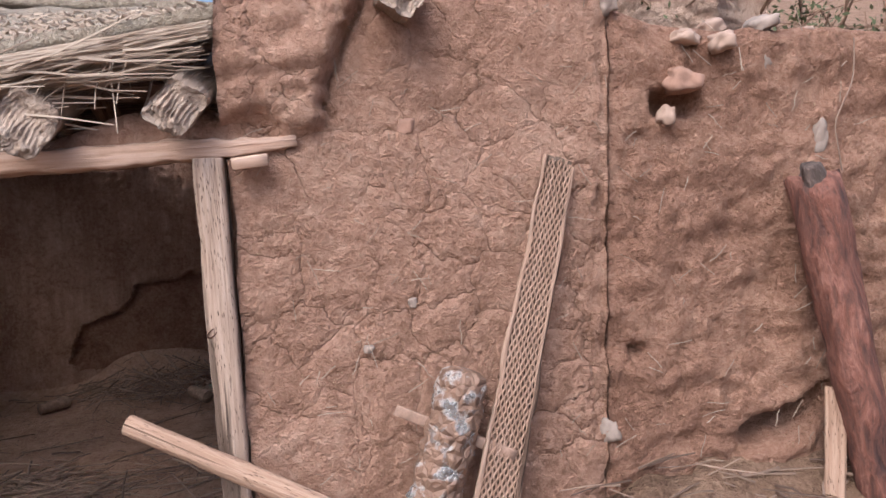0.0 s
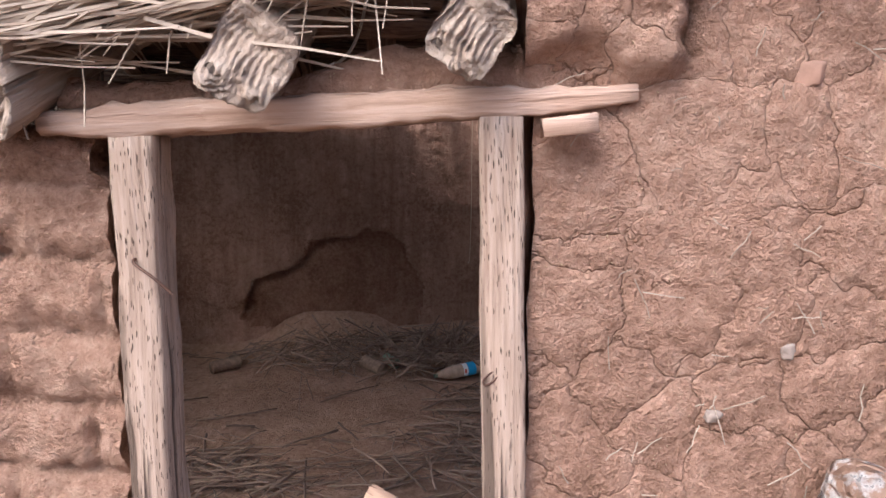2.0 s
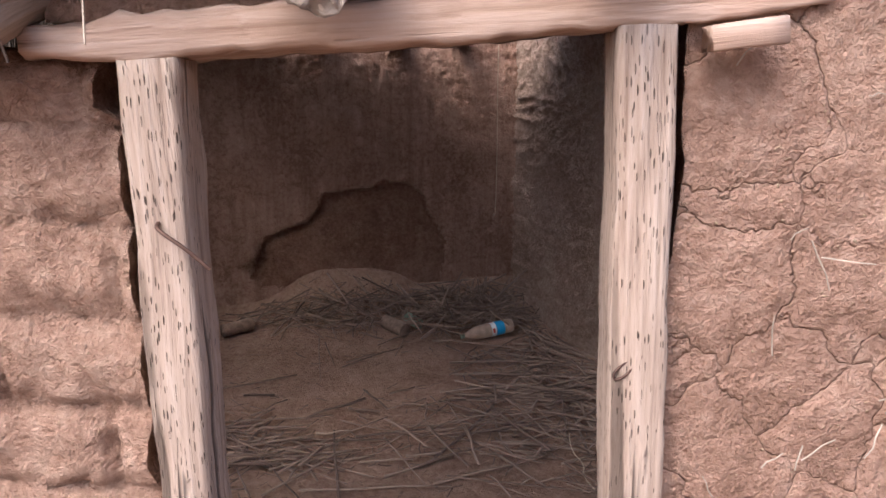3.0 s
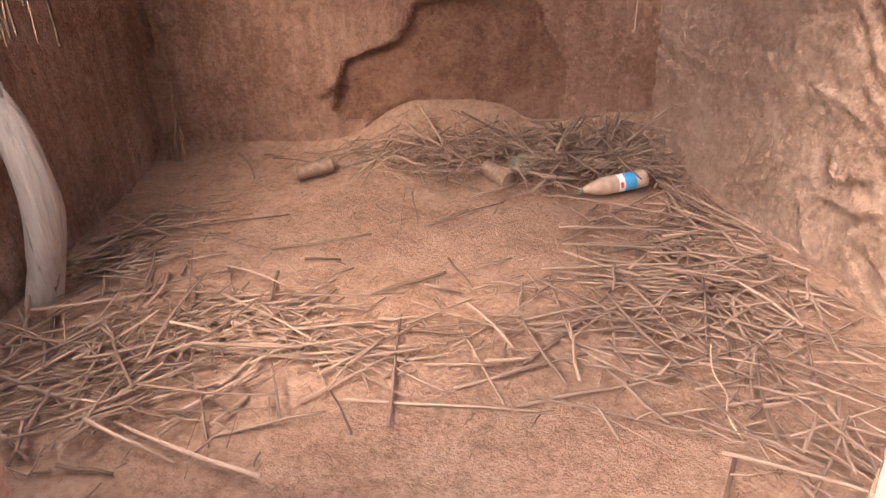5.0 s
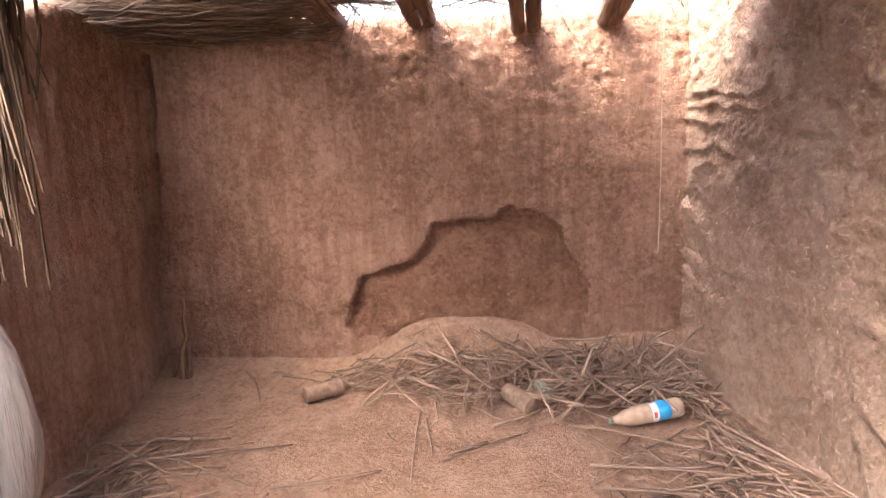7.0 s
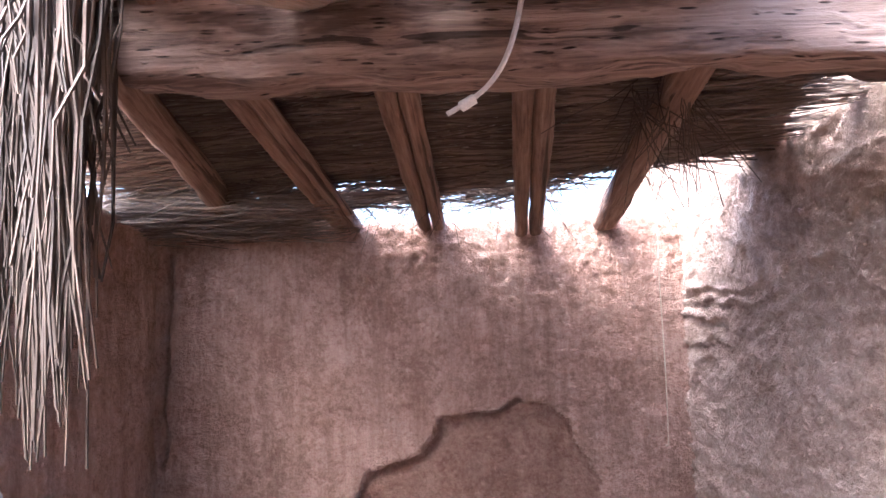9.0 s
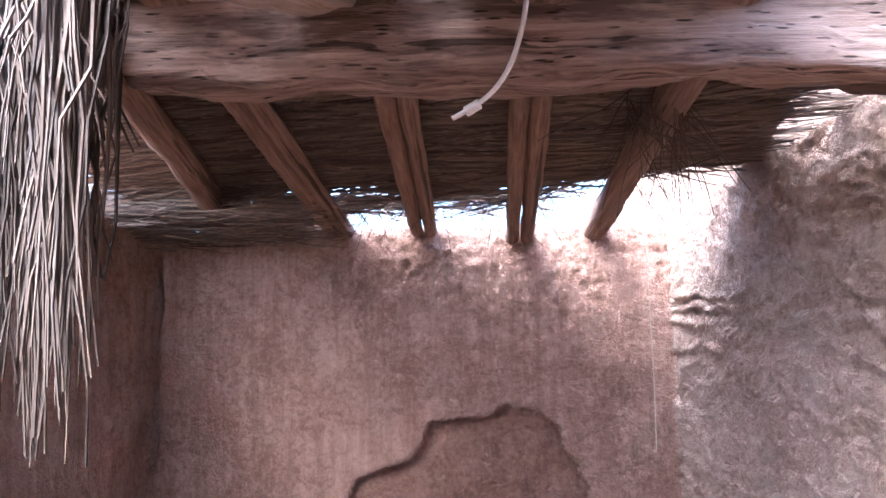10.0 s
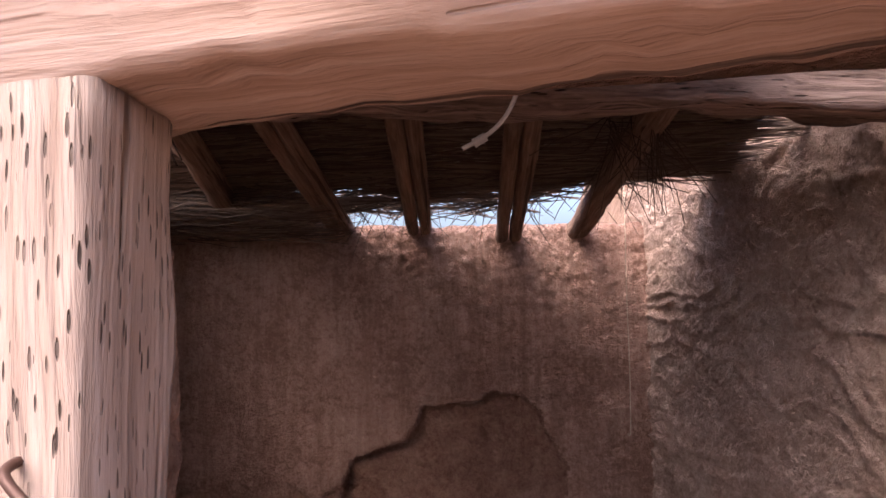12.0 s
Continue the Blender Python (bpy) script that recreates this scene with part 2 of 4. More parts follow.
def clear_plastic():
    m = Nodes("crumpled_clear_plastic", 0.12, 0.0, 0.6)
    crease = m.cells(26, "DISTANCE_TO_EDGE", m.co)
    dirt = m.ramp(m.noise(13, 5), (0.38, (0.0,)), (0.49, (1.0,)))
    m.put(m.b.inputs["Transmission Weight"], m.math("SUBTRACT", 0.8, m.math("MULTIPLY", dirt, 0.6)))
    m.put(m.b.inputs["Roughness"], m.math("ADD", 0.08, m.math("MULTIPLY", dirt, 0.5)))
    m.b.inputs["IOR"].default_value = 1.35
    col = m.mix(dirt, (0.78, 0.77, 0.76), (0.27, 0.165, 0.115))
    return m.done(col, m.bump(m.math("ADD", m.noise(20, 3, warp=1.0), m.ramp(crease, (0, (0,)), (0.3, (0.8,)))), 1.0, 0.012))


CLEAR = clear_plastic()


# ---- mesh helpers ----
def fbm(x, y, z, octaves=4):
    return noise.fractal((x, y, z), 1.0, 2.0, octaves)


def mesh_ob(name, verts, faces, material, parent=None, label="", smooth=True, m=None):
    me = bpy.data.meshes.new(name)
    me.from_pydata(verts, [], faces)
    me.materials.append(material)
    if smooth:
        me.polygons.foreach_set("use_smooth", [True] * len(me.polygons))
    me.update()
    ob = new(name, me)
    if m is not None:
        ob.matrix_world = m
    if parent is not None:
        ob.parent = parent
    if label:
        ob["label"] = label
    return ob


def part(name, bm, material, parent, label=""):
    me = bpy.data.meshes.new(name)
    bm.to_mesh(me)
    bm.free()
    me.materials.append(material)
    ob = new(name, me)
    ob.parent = parent
    if label:
        ob["label"] = label
    return ob


def empty(name, m=None):
    ob = new(name)
    ob.empty_display_size = 0.1
    if m is not None:
        ob.matrix_world = m
    return ob


def along(p, q):
    """The pose at p with z towards q, and the length."""
    d = Vector(q) - Vector(p)
    return Matrix.Translation(p) @ d.to_track_quat("Z", "Y").to_matrix().to_4x4(), d.length


def rod(length, r0, r1, seg=12, rings=24, rough=0.08, bend=0.0, flat=1.0, seed=0.0, square=0.0):
    """A worn rod along z: verts and faces. square: 0 round, 1 squared."""
    verts, faces = [], []
    for i in range(rings + 1):
        f = i / rings
        z, r = f * length, r0 + (r1 - r0) * f
        for k in range(seg):
            a = 2 * math.pi * k / seg
            c, s = math.cos(a), math.sin(a)
            grow = 1 + square * (min(1 / max(abs(c), abs(s), 1e-6), 1.36) - 1)
            n = 1 + rough * fbm(c * 1.3 + seed, s * 1.3, z * 4 + seed)
            verts.append((r * grow * n * c + bend * math.sin(math.pi * f), flat * r * grow * n * s, z))
    for i in range(rings):
        for k in range(seg):
            a, b = i * seg + k, i * seg + (k + 1) % seg
            faces.append((a, b, b + seg, a + seg))
    verts += [(0, 0, -0.002), (0, 0, length + 0.002)]
    lo, hi = len(verts) - 2, len(verts) - 1
    for k in range(seg):
        faces.append((lo, (k + 1) % seg, k))
        faces.append((hi, rings * seg + k, rings * seg + (k + 1) % seg))
    return verts, faces


def box_beam(length, w, d, material, name, parent, m, wobble=0.006, seed=0.0, step=0.03, edge=0.012, label=""):
    """A hewn beam along z, w by d, with rounded, uneven edges."""
    ring = []
    for sx, sy in ((1, 1), (-1, 1), (-1, -1), (1, -1)):
        for k in range(3):
            a = math.pi / 4 * k + math.atan2(sy, sx) - math.pi / 4
            ring.append((sx * (w / 2 - edge) + edge * math.cos(a), sy * (d / 2 - edge) + edge * math.sin(a)))
    # further points along the flat sides
    full = []
    for k in range(len(ring)):
        p, q = ring[k], ring[(k + 1) % len(ring)]
        full.append(p)
        gap = math.dist(p, q)
        for j in range(1, int(gap / 0.03)):
            f = j / int(gap / 0.03)
            full.append((p[0] + (q[0] - p[0]) * f, p[1] + (q[1] - p[1]) * f))
    n, rings = len(full), max(2, int(length / step))
    verts, faces = [], []
    for i in range(rings + 1):
        z = length * i / rings
        sway = fbm(z * 1.7 + seed, seed, 3.1, 2) * wobble * 1.6
        for x, y in full:
            g = 1 + wobble / max(w, d) * 2 * fbm(x * 14 + seed, y * 14, z * 5 + seed, 3)
            verts.append((x * g + sway, y * g + sway * 0.6, z + (0.006 * fbm(x * 30, y * 30, seed, 2) if i in (0, rings) else 0)))
    for i in range(rings):
        for k in range(n):
            a, b = i * n + k, i * n + (k + 1) % n
            faces.append((a, b, b + n, a + n))
    faces.append(tuple(reversed(range(n))))
    faces.append(tuple(range(rings * n, rings * n + n)))
    return mesh_ob(name, verts, faces, material, parent, label, m=m)


def strands(name, items, material, parent=None, sides=4):
    """Many thin stalks in one mesh. items: (points, r0, r1)."""
    verts, faces = [], []
    for pts, r0, r1 in items:
        base, n = len(verts), len(pts)
        d = (Vector(pts[-1]) - Vector(pts[0])).normalized()
        u = d.orthogonal().normalized()
        v = d.cross(u)
        for i, p in enumerate(pts):
            r = r0 + (r1 - r0) * i / (n - 1)
            for k in range(sides):
                a = 2 * math.pi * k / sides
                verts.append(tuple(Vector(p) + r * (math.cos(a) * u + math.sin(a) * v)))
        for i in range(n - 1):
            for k in range(sides):
                a, b = base + i * sides + k, base + i * sides + (k + 1) % sides
                faces.append((a, b, b + sides, a + sides))
        faces.append(tuple(base + k for k in reversed(range(sides))))
        faces.append(tuple(base + (n - 1) * sides + k for k in range(sides)))
    return mesh_ob(name, verts, faces, material, parent, smooth=sides > 4)


def stalk(p, q, sag=0.0, n=3, jitter=0.0, rnd=random):
    p, q = Vector(p), Vector(q)
    out = []
    for i in range(n + 1):
        f = i / n
        w = math.sin(math.pi * f)
        out.append(tuple(p.lerp(q, f) + Vector((rnd.uniform(-1, 1) * jitter * w, rnd.uniform(-1, 1) * jitter * w, -sag * w + rnd.uniform(-1, 1) * jitter * w))))
    return out


def slab(name, p, q, z0, top, thick, push, material, res=0.025, back=1.0, edge_p=None, edge_q=None):
    """A thick earth wall from p to q in plan, whose face (to the right of the way from p to q) is pushed in or out by push(u, z).
    top: a height or a function of u; thick grows to the left of the way; edge_p, edge_q: shifts of the ends along u by z."""
    p, q = Vector((*p, 0)), Vector((*q, 0))
    L = (q - p).length
    du = (q - p).normalized()
    nrm = Vector((du.y, -du.x, 0))
    tops = top if callable(top) else (lambda u: top)
    nu, nz = max(3, int(L / res)), max(3, int((tops(L / 2) - z0) / res))
    verts, faces = [], []
    for i in range(nu + 1):
        for j in range(nz + 1):
            u = L * i / nu
            f = j / nz
            z = z0 + f * (tops(u) - z0)
            a = edge_p(z) if edge_p else 0.0
            b = edge_q(z) if edge_q else 0.0
            uu = u + a * (1 - i / nu) ** 6 + b * (i / nu) ** 6
            d = push(uu, z)
            near = min(1, (tops(u) - z) / 0.05)
            d -= 0.035 * (1 - near) ** 2
            verts.append(tuple(p + du * uu + nrm * d + Vector((0, 0, z))))
    n1 = len(verts)
    for i in range(nu + 1):
        for j in range(nz + 1):
            v = Vector(verts[i * (nz + 1) + j])
            u = L * i / nu
            flat = p + du * ((v - p).dot(du)) - nrm * (thick + 0.015 * fbm(u * 3, v.z * 3, 7.7, 3))
            verts.append((flat.x, flat.y, v.z))
    w = nz + 1
    for i in range(nu):
        for j in range(nz):
            a = i * w + j
            faces.append((a, a + w, a + w + 1, a + 1))
            faces.append((n1 + a, n1 + a + 1, n1 + a + w + 1, n1 + a + w))
    for i in range(nu):
        a = i * w + nz
        faces.append((a, a + w, n1 + a + w, n1 + a))
        a = i * w
        faces.append((a + w, a, n1 + a, n1 + a + w))
    for j in range(nz):
        faces.append((j + 1, n1 + j + 1, n1 + j, j)[::-1])
        a = nu * w + j
        faces.append((a, n1 + a, n1 + a + 1, a + 1)[::-1])
    ob = mesh_ob(name, verts, faces, material)
    return tagged(ob, kind="structure")


def lumpy(u, z, seed, amp=0.012, scale=3.0):
    return amp * fbm(u * scale, z * scale, seed, 5) + amp * 0.5 * fbm(u * scale * 5, z * scale * 5, seed + 5, 3) + 0.0055 * fbm(u * 27, z * 27, seed + 9, 3)


def courses(u, z, seed, h=0.135, amp=0.02):
    """Rows of mud blocks slumped into one another."""
    row = math.floor((z + 0.02 * fbm(u * 1.5, z, seed, 2)) / h)
    f = (z + 0.02 * fbm(u * 1.5, z, seed, 2)) / h - row
    belly = math.sin(math.pi * min(1, max(0, f))) ** 0.4
    uu = u / 0.34 + 0.5 * (row % 2) + 0.2 * noise.noise((row * 3.3, seed, 0))
    g = abs(uu - math.floor(uu) - 0.5) * 2
    belly *= 1 - 0.75 * max(0, (g - 0.9) / 0.1)
    return amp * (belly - 1) + lumpy(u, z, seed, 0.014)


# ---- ground ----
def ground_z(x, y):
    z = 0.0 + 0.02 * fbm(x * 0.8, y * 0.8, 2.0, 3)
    if -2.7 < x < 1.9 and 0.0 < y < 4.3:
        return -0.08
    if y < 0.6 and x > 0.6:
        z += 0.62 * min(1, (x - 0.6) / 1.1) * math.exp(-max(0, -y) * 1.3) + 0.03 * fbm(x * 5, y * 5, 3.0, 4)
    z += 0.5 * max(0, min(1, (y - 4.2) / 3)) + 1.2 * max(0, min(1, (x - 2.2) / 3)) * max(0, min(1, (y - 0.2) / 0.8))
    z += 0.34 * max(0, min(40, y - 5)) * max(0, min(1, (x - 0.5) / 4))
    far = math.hypot(x, y)
    if far > 25:
        z += (far - 25) * 0.05 * (0.6 + 0.5 * fbm(x * 0.01, y * 0.01, 1.0, 3))
    return z


def axis(near, far, step):
    a, out = near, []
    while a > -far:
        out.append(a)
        step = step * 1.35
        a -= step
    return sorted(out)


xs = axis(-3.0, 400, 0.1)[:-1] + [-3.0 + 0.08 * i for i in range(101)] + [5.0 - (x + 3.0) + 0.0 for x in reversed(axis(-3.0, 400, 0.1)[:-1])]
ys = axis(-3.0, 400, 0.1)[:-1] + [-3.0 + 0.08 * i for i in range(113)] + [5.96 - (y + 3.0) for y in reversed(axis(-3.0, 400, 0.1)[:-1])]
gv = [(x, y, ground_z(x, y)) for x in xs for y in ys]
gf = [(i * len(ys) + j, (i + 1) * len(ys) + j, (i + 1) * len(ys) + j + 1, i * len(ys) + j + 1) for i in range(len(xs) - 1) for j in range(len(ys) - 1)]
tagged(mesh_ob("ground", gv, gf, GROUND), "dry reddish earth around the hut", "ground", kind="structure")


def floor_z(x, y):
    z = 0.012 * fbm(x * 2.2, y * 2.2, 4.0, 4) + 0.004 * fbm(x * 14, y * 14, 5.0, 3)
    back = 3.45 + (x + 2.42) * 0.132
    d = max(0, back - y)
    z += 0.23 * math.exp(-((x + 0.62) / 0.46) ** 4) * math.exp(-(d / 0.2) ** 1.1)
    z += 0.09 * math.exp(-d / 0.16) + 0.15 * math.exp(-((x - 0.4) / 0.5) ** 4) * math.exp(-(d / 0.32) ** 1.3)
    return z


fx = [-2.7 + 0.03 * i for i in range(151)]
fy = [-0.12 + 0.03 * i for i in range(138)]
fv = [(x, y, floor_z(x, y)) for x in fx for y in fy]
ff = [(i * 138 + j, (i + 1) * 138 + j, (i + 1) * 138 + j + 1, i * 138 + j + 1) for i in range(150) for j in range(137)]
tagged(mesh_ob("floor", fv, ff, DIRT), "trodden sandy earth floor with a slumped mound by the wall", "floor", kind="structure")


# ---- walls ----
def front_face(u, z, x0):
    x = x0 + u
    d = lumpy(x, z, 1.0, 0.016, 2.2)
    if x > 1.55:
        d += courses(x, z, 3.0, 0.17, 0.016) + 0.018 * fbm(x * 11, z * 16, 5.5, 5)
        # hole below the top, and the undercut at the foot
        d -= 0.12 * math.exp(-((x - 1.84) / 0.075) ** 4 - ((z - 1.81) / 0.04) ** 4)
        d -= 0.2 * math.exp(-((x - 2.25) / 0.15) ** 4 - ((z - 0.70 - 0.35 * (x - 2.2) + 0.03 * fbm(x * 9, 1, 1, 3)) / 0.05) ** 4)
        d -= 0.03 * math.exp(-((x - 2.2) / 0.16) ** 2 - ((z - 1.2) / 0.3) ** 2)
    if x > 1.4:
        d -= 0.022 * (0.5 + fbm(z * 5, 3, 3, 2)) * math.exp(-((x - 1.585 - 0.03 * fbm(z * 6, 1, 1, 4)) / 0.011) ** 2)
        d -= 0.07 * math.exp(-((x - 1.705) / 0.024) ** 4 - ((z - 1.005) / 0.022) ** 4)
    if 0.4 < x < 1.5 and z > 1.7:
        side = 0.70 + 0.4 * max(0, z - 1.82) + 0.05 * fbm(z * 7, 2, 2, 4) - x
        d += 0.06 * max(0, min(1, (z - 1.735 + 0.04 * fbm(x * 7, 1, 2, 3)) / 0.05)) * max(0, min(1, side / 0.03)) * (1 + 0.5 * fbm(x * 6, z * 6, 5, 3))
        d -= 0.03 * math.exp(-((side + 0.006) / 0.011) ** 2) * (z > 1.76)
        d -= 0.02 * math.exp(-((z - 1.9 - 0.1 * (x - 0.6)) / 0.02) ** 2) * (side > 0)
    return d


tagged(
    slab("wall_front_1", (0.43, 0.0), (1.6, 0.0), -0.05, lambda u: 2.42 + 0.03 * fbm(u * 3, 0, 0, 2), 0.27, lambda u, z: front_face(u, z, 0.43), MUD_OUT, 0.014,
         edge_p=lambda z: 0.008 + 0.012 * fbm(z * 6, 1.0, 1.0, 3) - 0.03 * max(0, min(1, (z - 1.66) / 0.03)) + 0.03 * max(0, 1.2 - z)),
    "cracked reddish mud-plastered front wall", "wall")
tagged(
    slab("wall_front_2", (1.603, 0.0), (3.6, 0.0), -0.05, lambda u: 2.06 + 0.03 * fbm(u * 4, 3, 0, 3) + 0.06 * math.exp(-(u / 0.12) ** 2), 0.33, lambda u, z: front_face(u, z, 1.603), MUD_BLOCK, 0.016),
    "eroded mud-block wall with stones bedded along its top", "wall")
tagged(
    slab("wall_front_3", (-2.6, 0.0), (-0.392, 0.0), -0.05, lambda u: 1.62 + 0.03 * fbm(u * 4, 5, 0, 3), 0.27, lambda u, z: 0.01 + courses(u - 0.1, z, 9.0, 0.15, 0.042) + 0.014 * fbm(u * 16, z * 18, 6.5, 4), MUD_BRICK, 0.011,
         edge_q=lambda z: -0.01 + 0.015 * fbm(z * 7, 2.0, 1.0, 3) - 0.03 * max(0, min(1, (z - 1.52) / 0.02)) + 0.02 * max(0, 1.2 - z)),
    "slumped mud-block wall beside the doorway", "wall")


def lintel_z(x):
    return 1.605 + (x + 0.39) * 0.06


def crust(u, z):
    return 0.01 + lumpy(u, z, 13.0, 0.02, 5)


tagged(
    slab("wall_front_4", (-0.5, 0.025), (0.425, 0.025), 1.66, lambda u: 1.712 + 0.085 * max(0, min(1, (u - 0.42) / 0.25)) + 0.02 * fbm(u * 9, 0.5, 3, 3), 0.2, crust, MUD_OUT, 0.01),
    "crumbling mud bedding on top of the door lintel", "wall")

NICHE = [(-1.285, 0.27), (-1.24, 0.40), (-1.172, 0.563), (-0.984, 0.624), (-0.875, 0.654), (-0.776, 0.852), (-0.464, 0.876), (-0.375, 0.934), (-0.23, 0.916), (-0.115, 0.824), (-0.06, 0.672), (0.04, 0.5), (0.0, 0.2), (-1.2, 0.2)]


def inside(x, z):
    hit = False
    for k in range(len(NICHE)):
        (x0, z0), (x1, z1) = NICHE[k], NICHE[k - 1]
        if (z0 > z) != (z1 > z) and x < (x1 - x0) * (z - z0) / (z1 - z0) + x0:
            hit = not hit
    return hit


BACK_P, BACK_Q = (-2.52, 3.437), (0.95, 3.896)


def back_face(u, z):
    x = BACK_P[0] + u * 0.9914
    d = lumpy(x, z, 21.0, 0.012, 1.8)
    jx = x + 0.018 * fbm(x * 9, z * 9, 2, 3)
    jz = z + 0.018 * fbm(x * 9, z * 9, 8, 3)
    if inside(jx, jz):
        d -= 0.042 + 0.02 * fbm(x * 6, z * 6, 4, 3)
    rough = max(0, min(1, (z - 1.25 - 0.3 * fbm(x * 1.2, 0, 3, 2)) / 0.3)) * max(0, min(1, (x + 1.3) / 0.4))
    d += 0.014 * rough * fbm(x * 24, z * 24, 6, 4) + 0.005 * fbm(x * 22, z * 9, 7, 3)
    d -= 0.14 * math.exp(-((x + 2.262 + 0.03 * (1.2 - z) + 0.03 * fbm(z * 3.5, 1, 1, 4) + 0.012 * fbm(z * 19, 1, 2, 3)) / 0.013) ** 2) * (z > 0.62) * (z < 1.78)
    # thin plaster broken away along the foot
    d -= 0.02 * (x < -1.1) * max(0, min(1, (0.4 + 0.1 * fbm(x * 4, 1, 9, 4) - z) / 0.02))
    return d


def back_top(u):
    x = BACK_P[0] + u * 0.9914
    z = 1.90 + 0.03 * fbm(x * 2.5, 1, 1, 3) + 0.012 * fbm(x * 14, 1, 1, 2)
    z += 0.07 * math.exp(-((x + 1.5) / 0.22) ** 4) + 0.1 * math.exp(-((x - 0.95) / 0.2) ** 2)
    return z


def smears(u, z):
    """Hand-smeared plaster: overlapping sweeps that end in raised, broken lips."""
    wu, wz = u + 0.12 * fbm(u * 3, z * 3, 2.0, 3), z + 0.12 * fbm(u * 3, z * 3, 6.0, 3)
    total = 0.0
    for scale, amp, seed in ((1.5, 0.026, 1.0), (3.4, 0.014, 7.0)):
        h = 3.2 * fbm(wu * scale + 0.5 * wz, wz * scale, seed, 2)
        f = h - math.floor(h)
        total += amp * (f ** 2.2 if f < 0.93 else 0.85 * (1 - f) / 0.07)
    return total + 0.004 * fbm(u * 45, z * 45, 3.0, 3)


wall_back = slab("wall_back", BACK_P, BACK_Q, -0.05, back_top, 0.3, back_face, MUD_IN, 0.014)
wall_back.data.materials.append(MUD_CORE)
for poly in wall_back.data.polygons:
    c = poly.center
    if inside(c.x + 0.018 * fbm(c.x * 9, c.z * 9, 2, 3), c.z + 0.018 * fbm(c.x * 9, c.z * 9, 8, 3)):
        poly.material_index = 1
tagged(wall_back, "stained mud-plastered back wall with a broken hollow", "wall")
tagged(
    slab("wall_right", (0.44, 4.02), (2.15, 0.28), -0.05, lambda u: 2.2 + 0.22 * max(0, min(1, (u - 0.25) / 0.35)) + 0.02 * fbm(u * 5, 1, 4, 3), 0.3,
         lambda u, z: smears(u, z) + lumpy(u, z, 31.0, 0.012, 2.2) + 0.012 * max(0.25, min(1, (z - 0.6) / 0.5)) * abs(fbm(u * 9 + 0.6 * fbm(u * 3, z * 3, 2, 2), z * 9, 33.0, 4)), MUD_ROUGH, 0.011),
    "roughly hand-plastered mud side wall", "wall")
tagged(
    slab("wall_left", (-1.68, 0.26), (-2.33, 3.5), -0.05, lambda u: 1.8 + 0.16 * max(0, min(1, (u - 1.7) / 0.9)) + 0.04 * fbm(u * 3, 2, 9, 3), 0.3,
         lambda u, z: lumpy(u, z, 41.0, 0.018, 2.0) + 0.02 * fbm(u * 16, z * 1.3, 43.0, 4), MUD_STREAKED_LIT, 0.015),
    "streaked mud side wall", "wall")

# ---- door frame ----
door = tagged(empty("door_frame", pose(0, 0.03, 0)), "weathered cactus-wood door frame without a door", "door frame", kind="structure")
door.name = "door_1"


def in_door(ob):
    ob.parent = door
    ob.matrix_parent_inverse = door.matrix_world.inverted()
    return ob


bpy.context.view_layer.update()
m, L = along((-0.330, 0.02, -0.04), (-0.340, 0.02, 1.607))
left_post = in_door(box_beam(L, 0.12, 0.085, POSTWOOD, "post", None, m, 0.007, 1.0, label="pitted post with a bent nail"))
m, L = along((0.432, 0.02, -0.04), (0.370, 0.02, 1.655))
right_post = in_door(box_beam(L, 0.122, 0.085, POSTWOOD, "post", None, m, 0.007, 5.0, label="pitted post with a wire loop"))
m, L = along((-0.52, 0.045, 1.632), (0.625, 0.045, 1.702))
lintel = in_door(box_beam(L, 0.15, 0.07, LINTELWOOD, "lintel", None, m @ pose(0, 0, 0, 0, 0, 90) if abs((m.to_3x3() @ Vector((1, 0, 0))).y) < 0.5 else m, 0.008, 9.0))
for vert in lintel.data.vertices:
    # eroded along the top, wavy below, and thinning into the mud at the far end
    c = lintel.matrix_world @ vert.co
    mid = 1.632 + (c.x + 0.52) * 0.0606
    thin = 1 - 0.5 * max(0, min(1, (c.x - 0.36) / 0.25)) - 0.25 * max(0, min(1, (-0.36 - c.x) / 0.12))
    c.z = mid + (c.z - mid) * thin + 0.012 * fbm(c.x * 5, 1, 1, 4) + 0.006 * fbm(c.x * 26, c.y * 20, 4, 3)
    if c.z > mid:
        c.z -= 0.02 * abs(fbm(c.x * 8, c.y * 9, 2, 4))
    c.y += 0.008 * fbm(c.x * 7, c.z * 18, 3, 4)
    vert.co = lintel.matrix_world.inverted() @ c


def wire(name, pts, r, material, parent=None, label=""):
    cu = bpy.data.curves.new(name, "CURVE")
    cu.dimensions, cu.bevel_depth, cu.bevel_resolution, cu.resolution_u = "3D", r, 1, 6
    sp = cu.splines.new("NURBS")
    sp.points.add(len(pts) - 1)
    for pt, c in zip(sp.points, pts):
        pt.co = (*c, 1)
    sp.use_endpoint_u, sp.order_u = True, 3
    cu.materials.append(material)
    tmp = bpy.data.objects.new(name, cu)
    me = bpy.data.meshes.new_from_object(tmp)
    bpy.data.objects.remove(tmp)
    me.name = name
    ob = new(name, me)
    if parent is not None:
        ob.parent = parent
        ob.matrix_parent_inverse = parent.matrix_world.inverted()
    if label:
        ob["label"] = label
    return ob


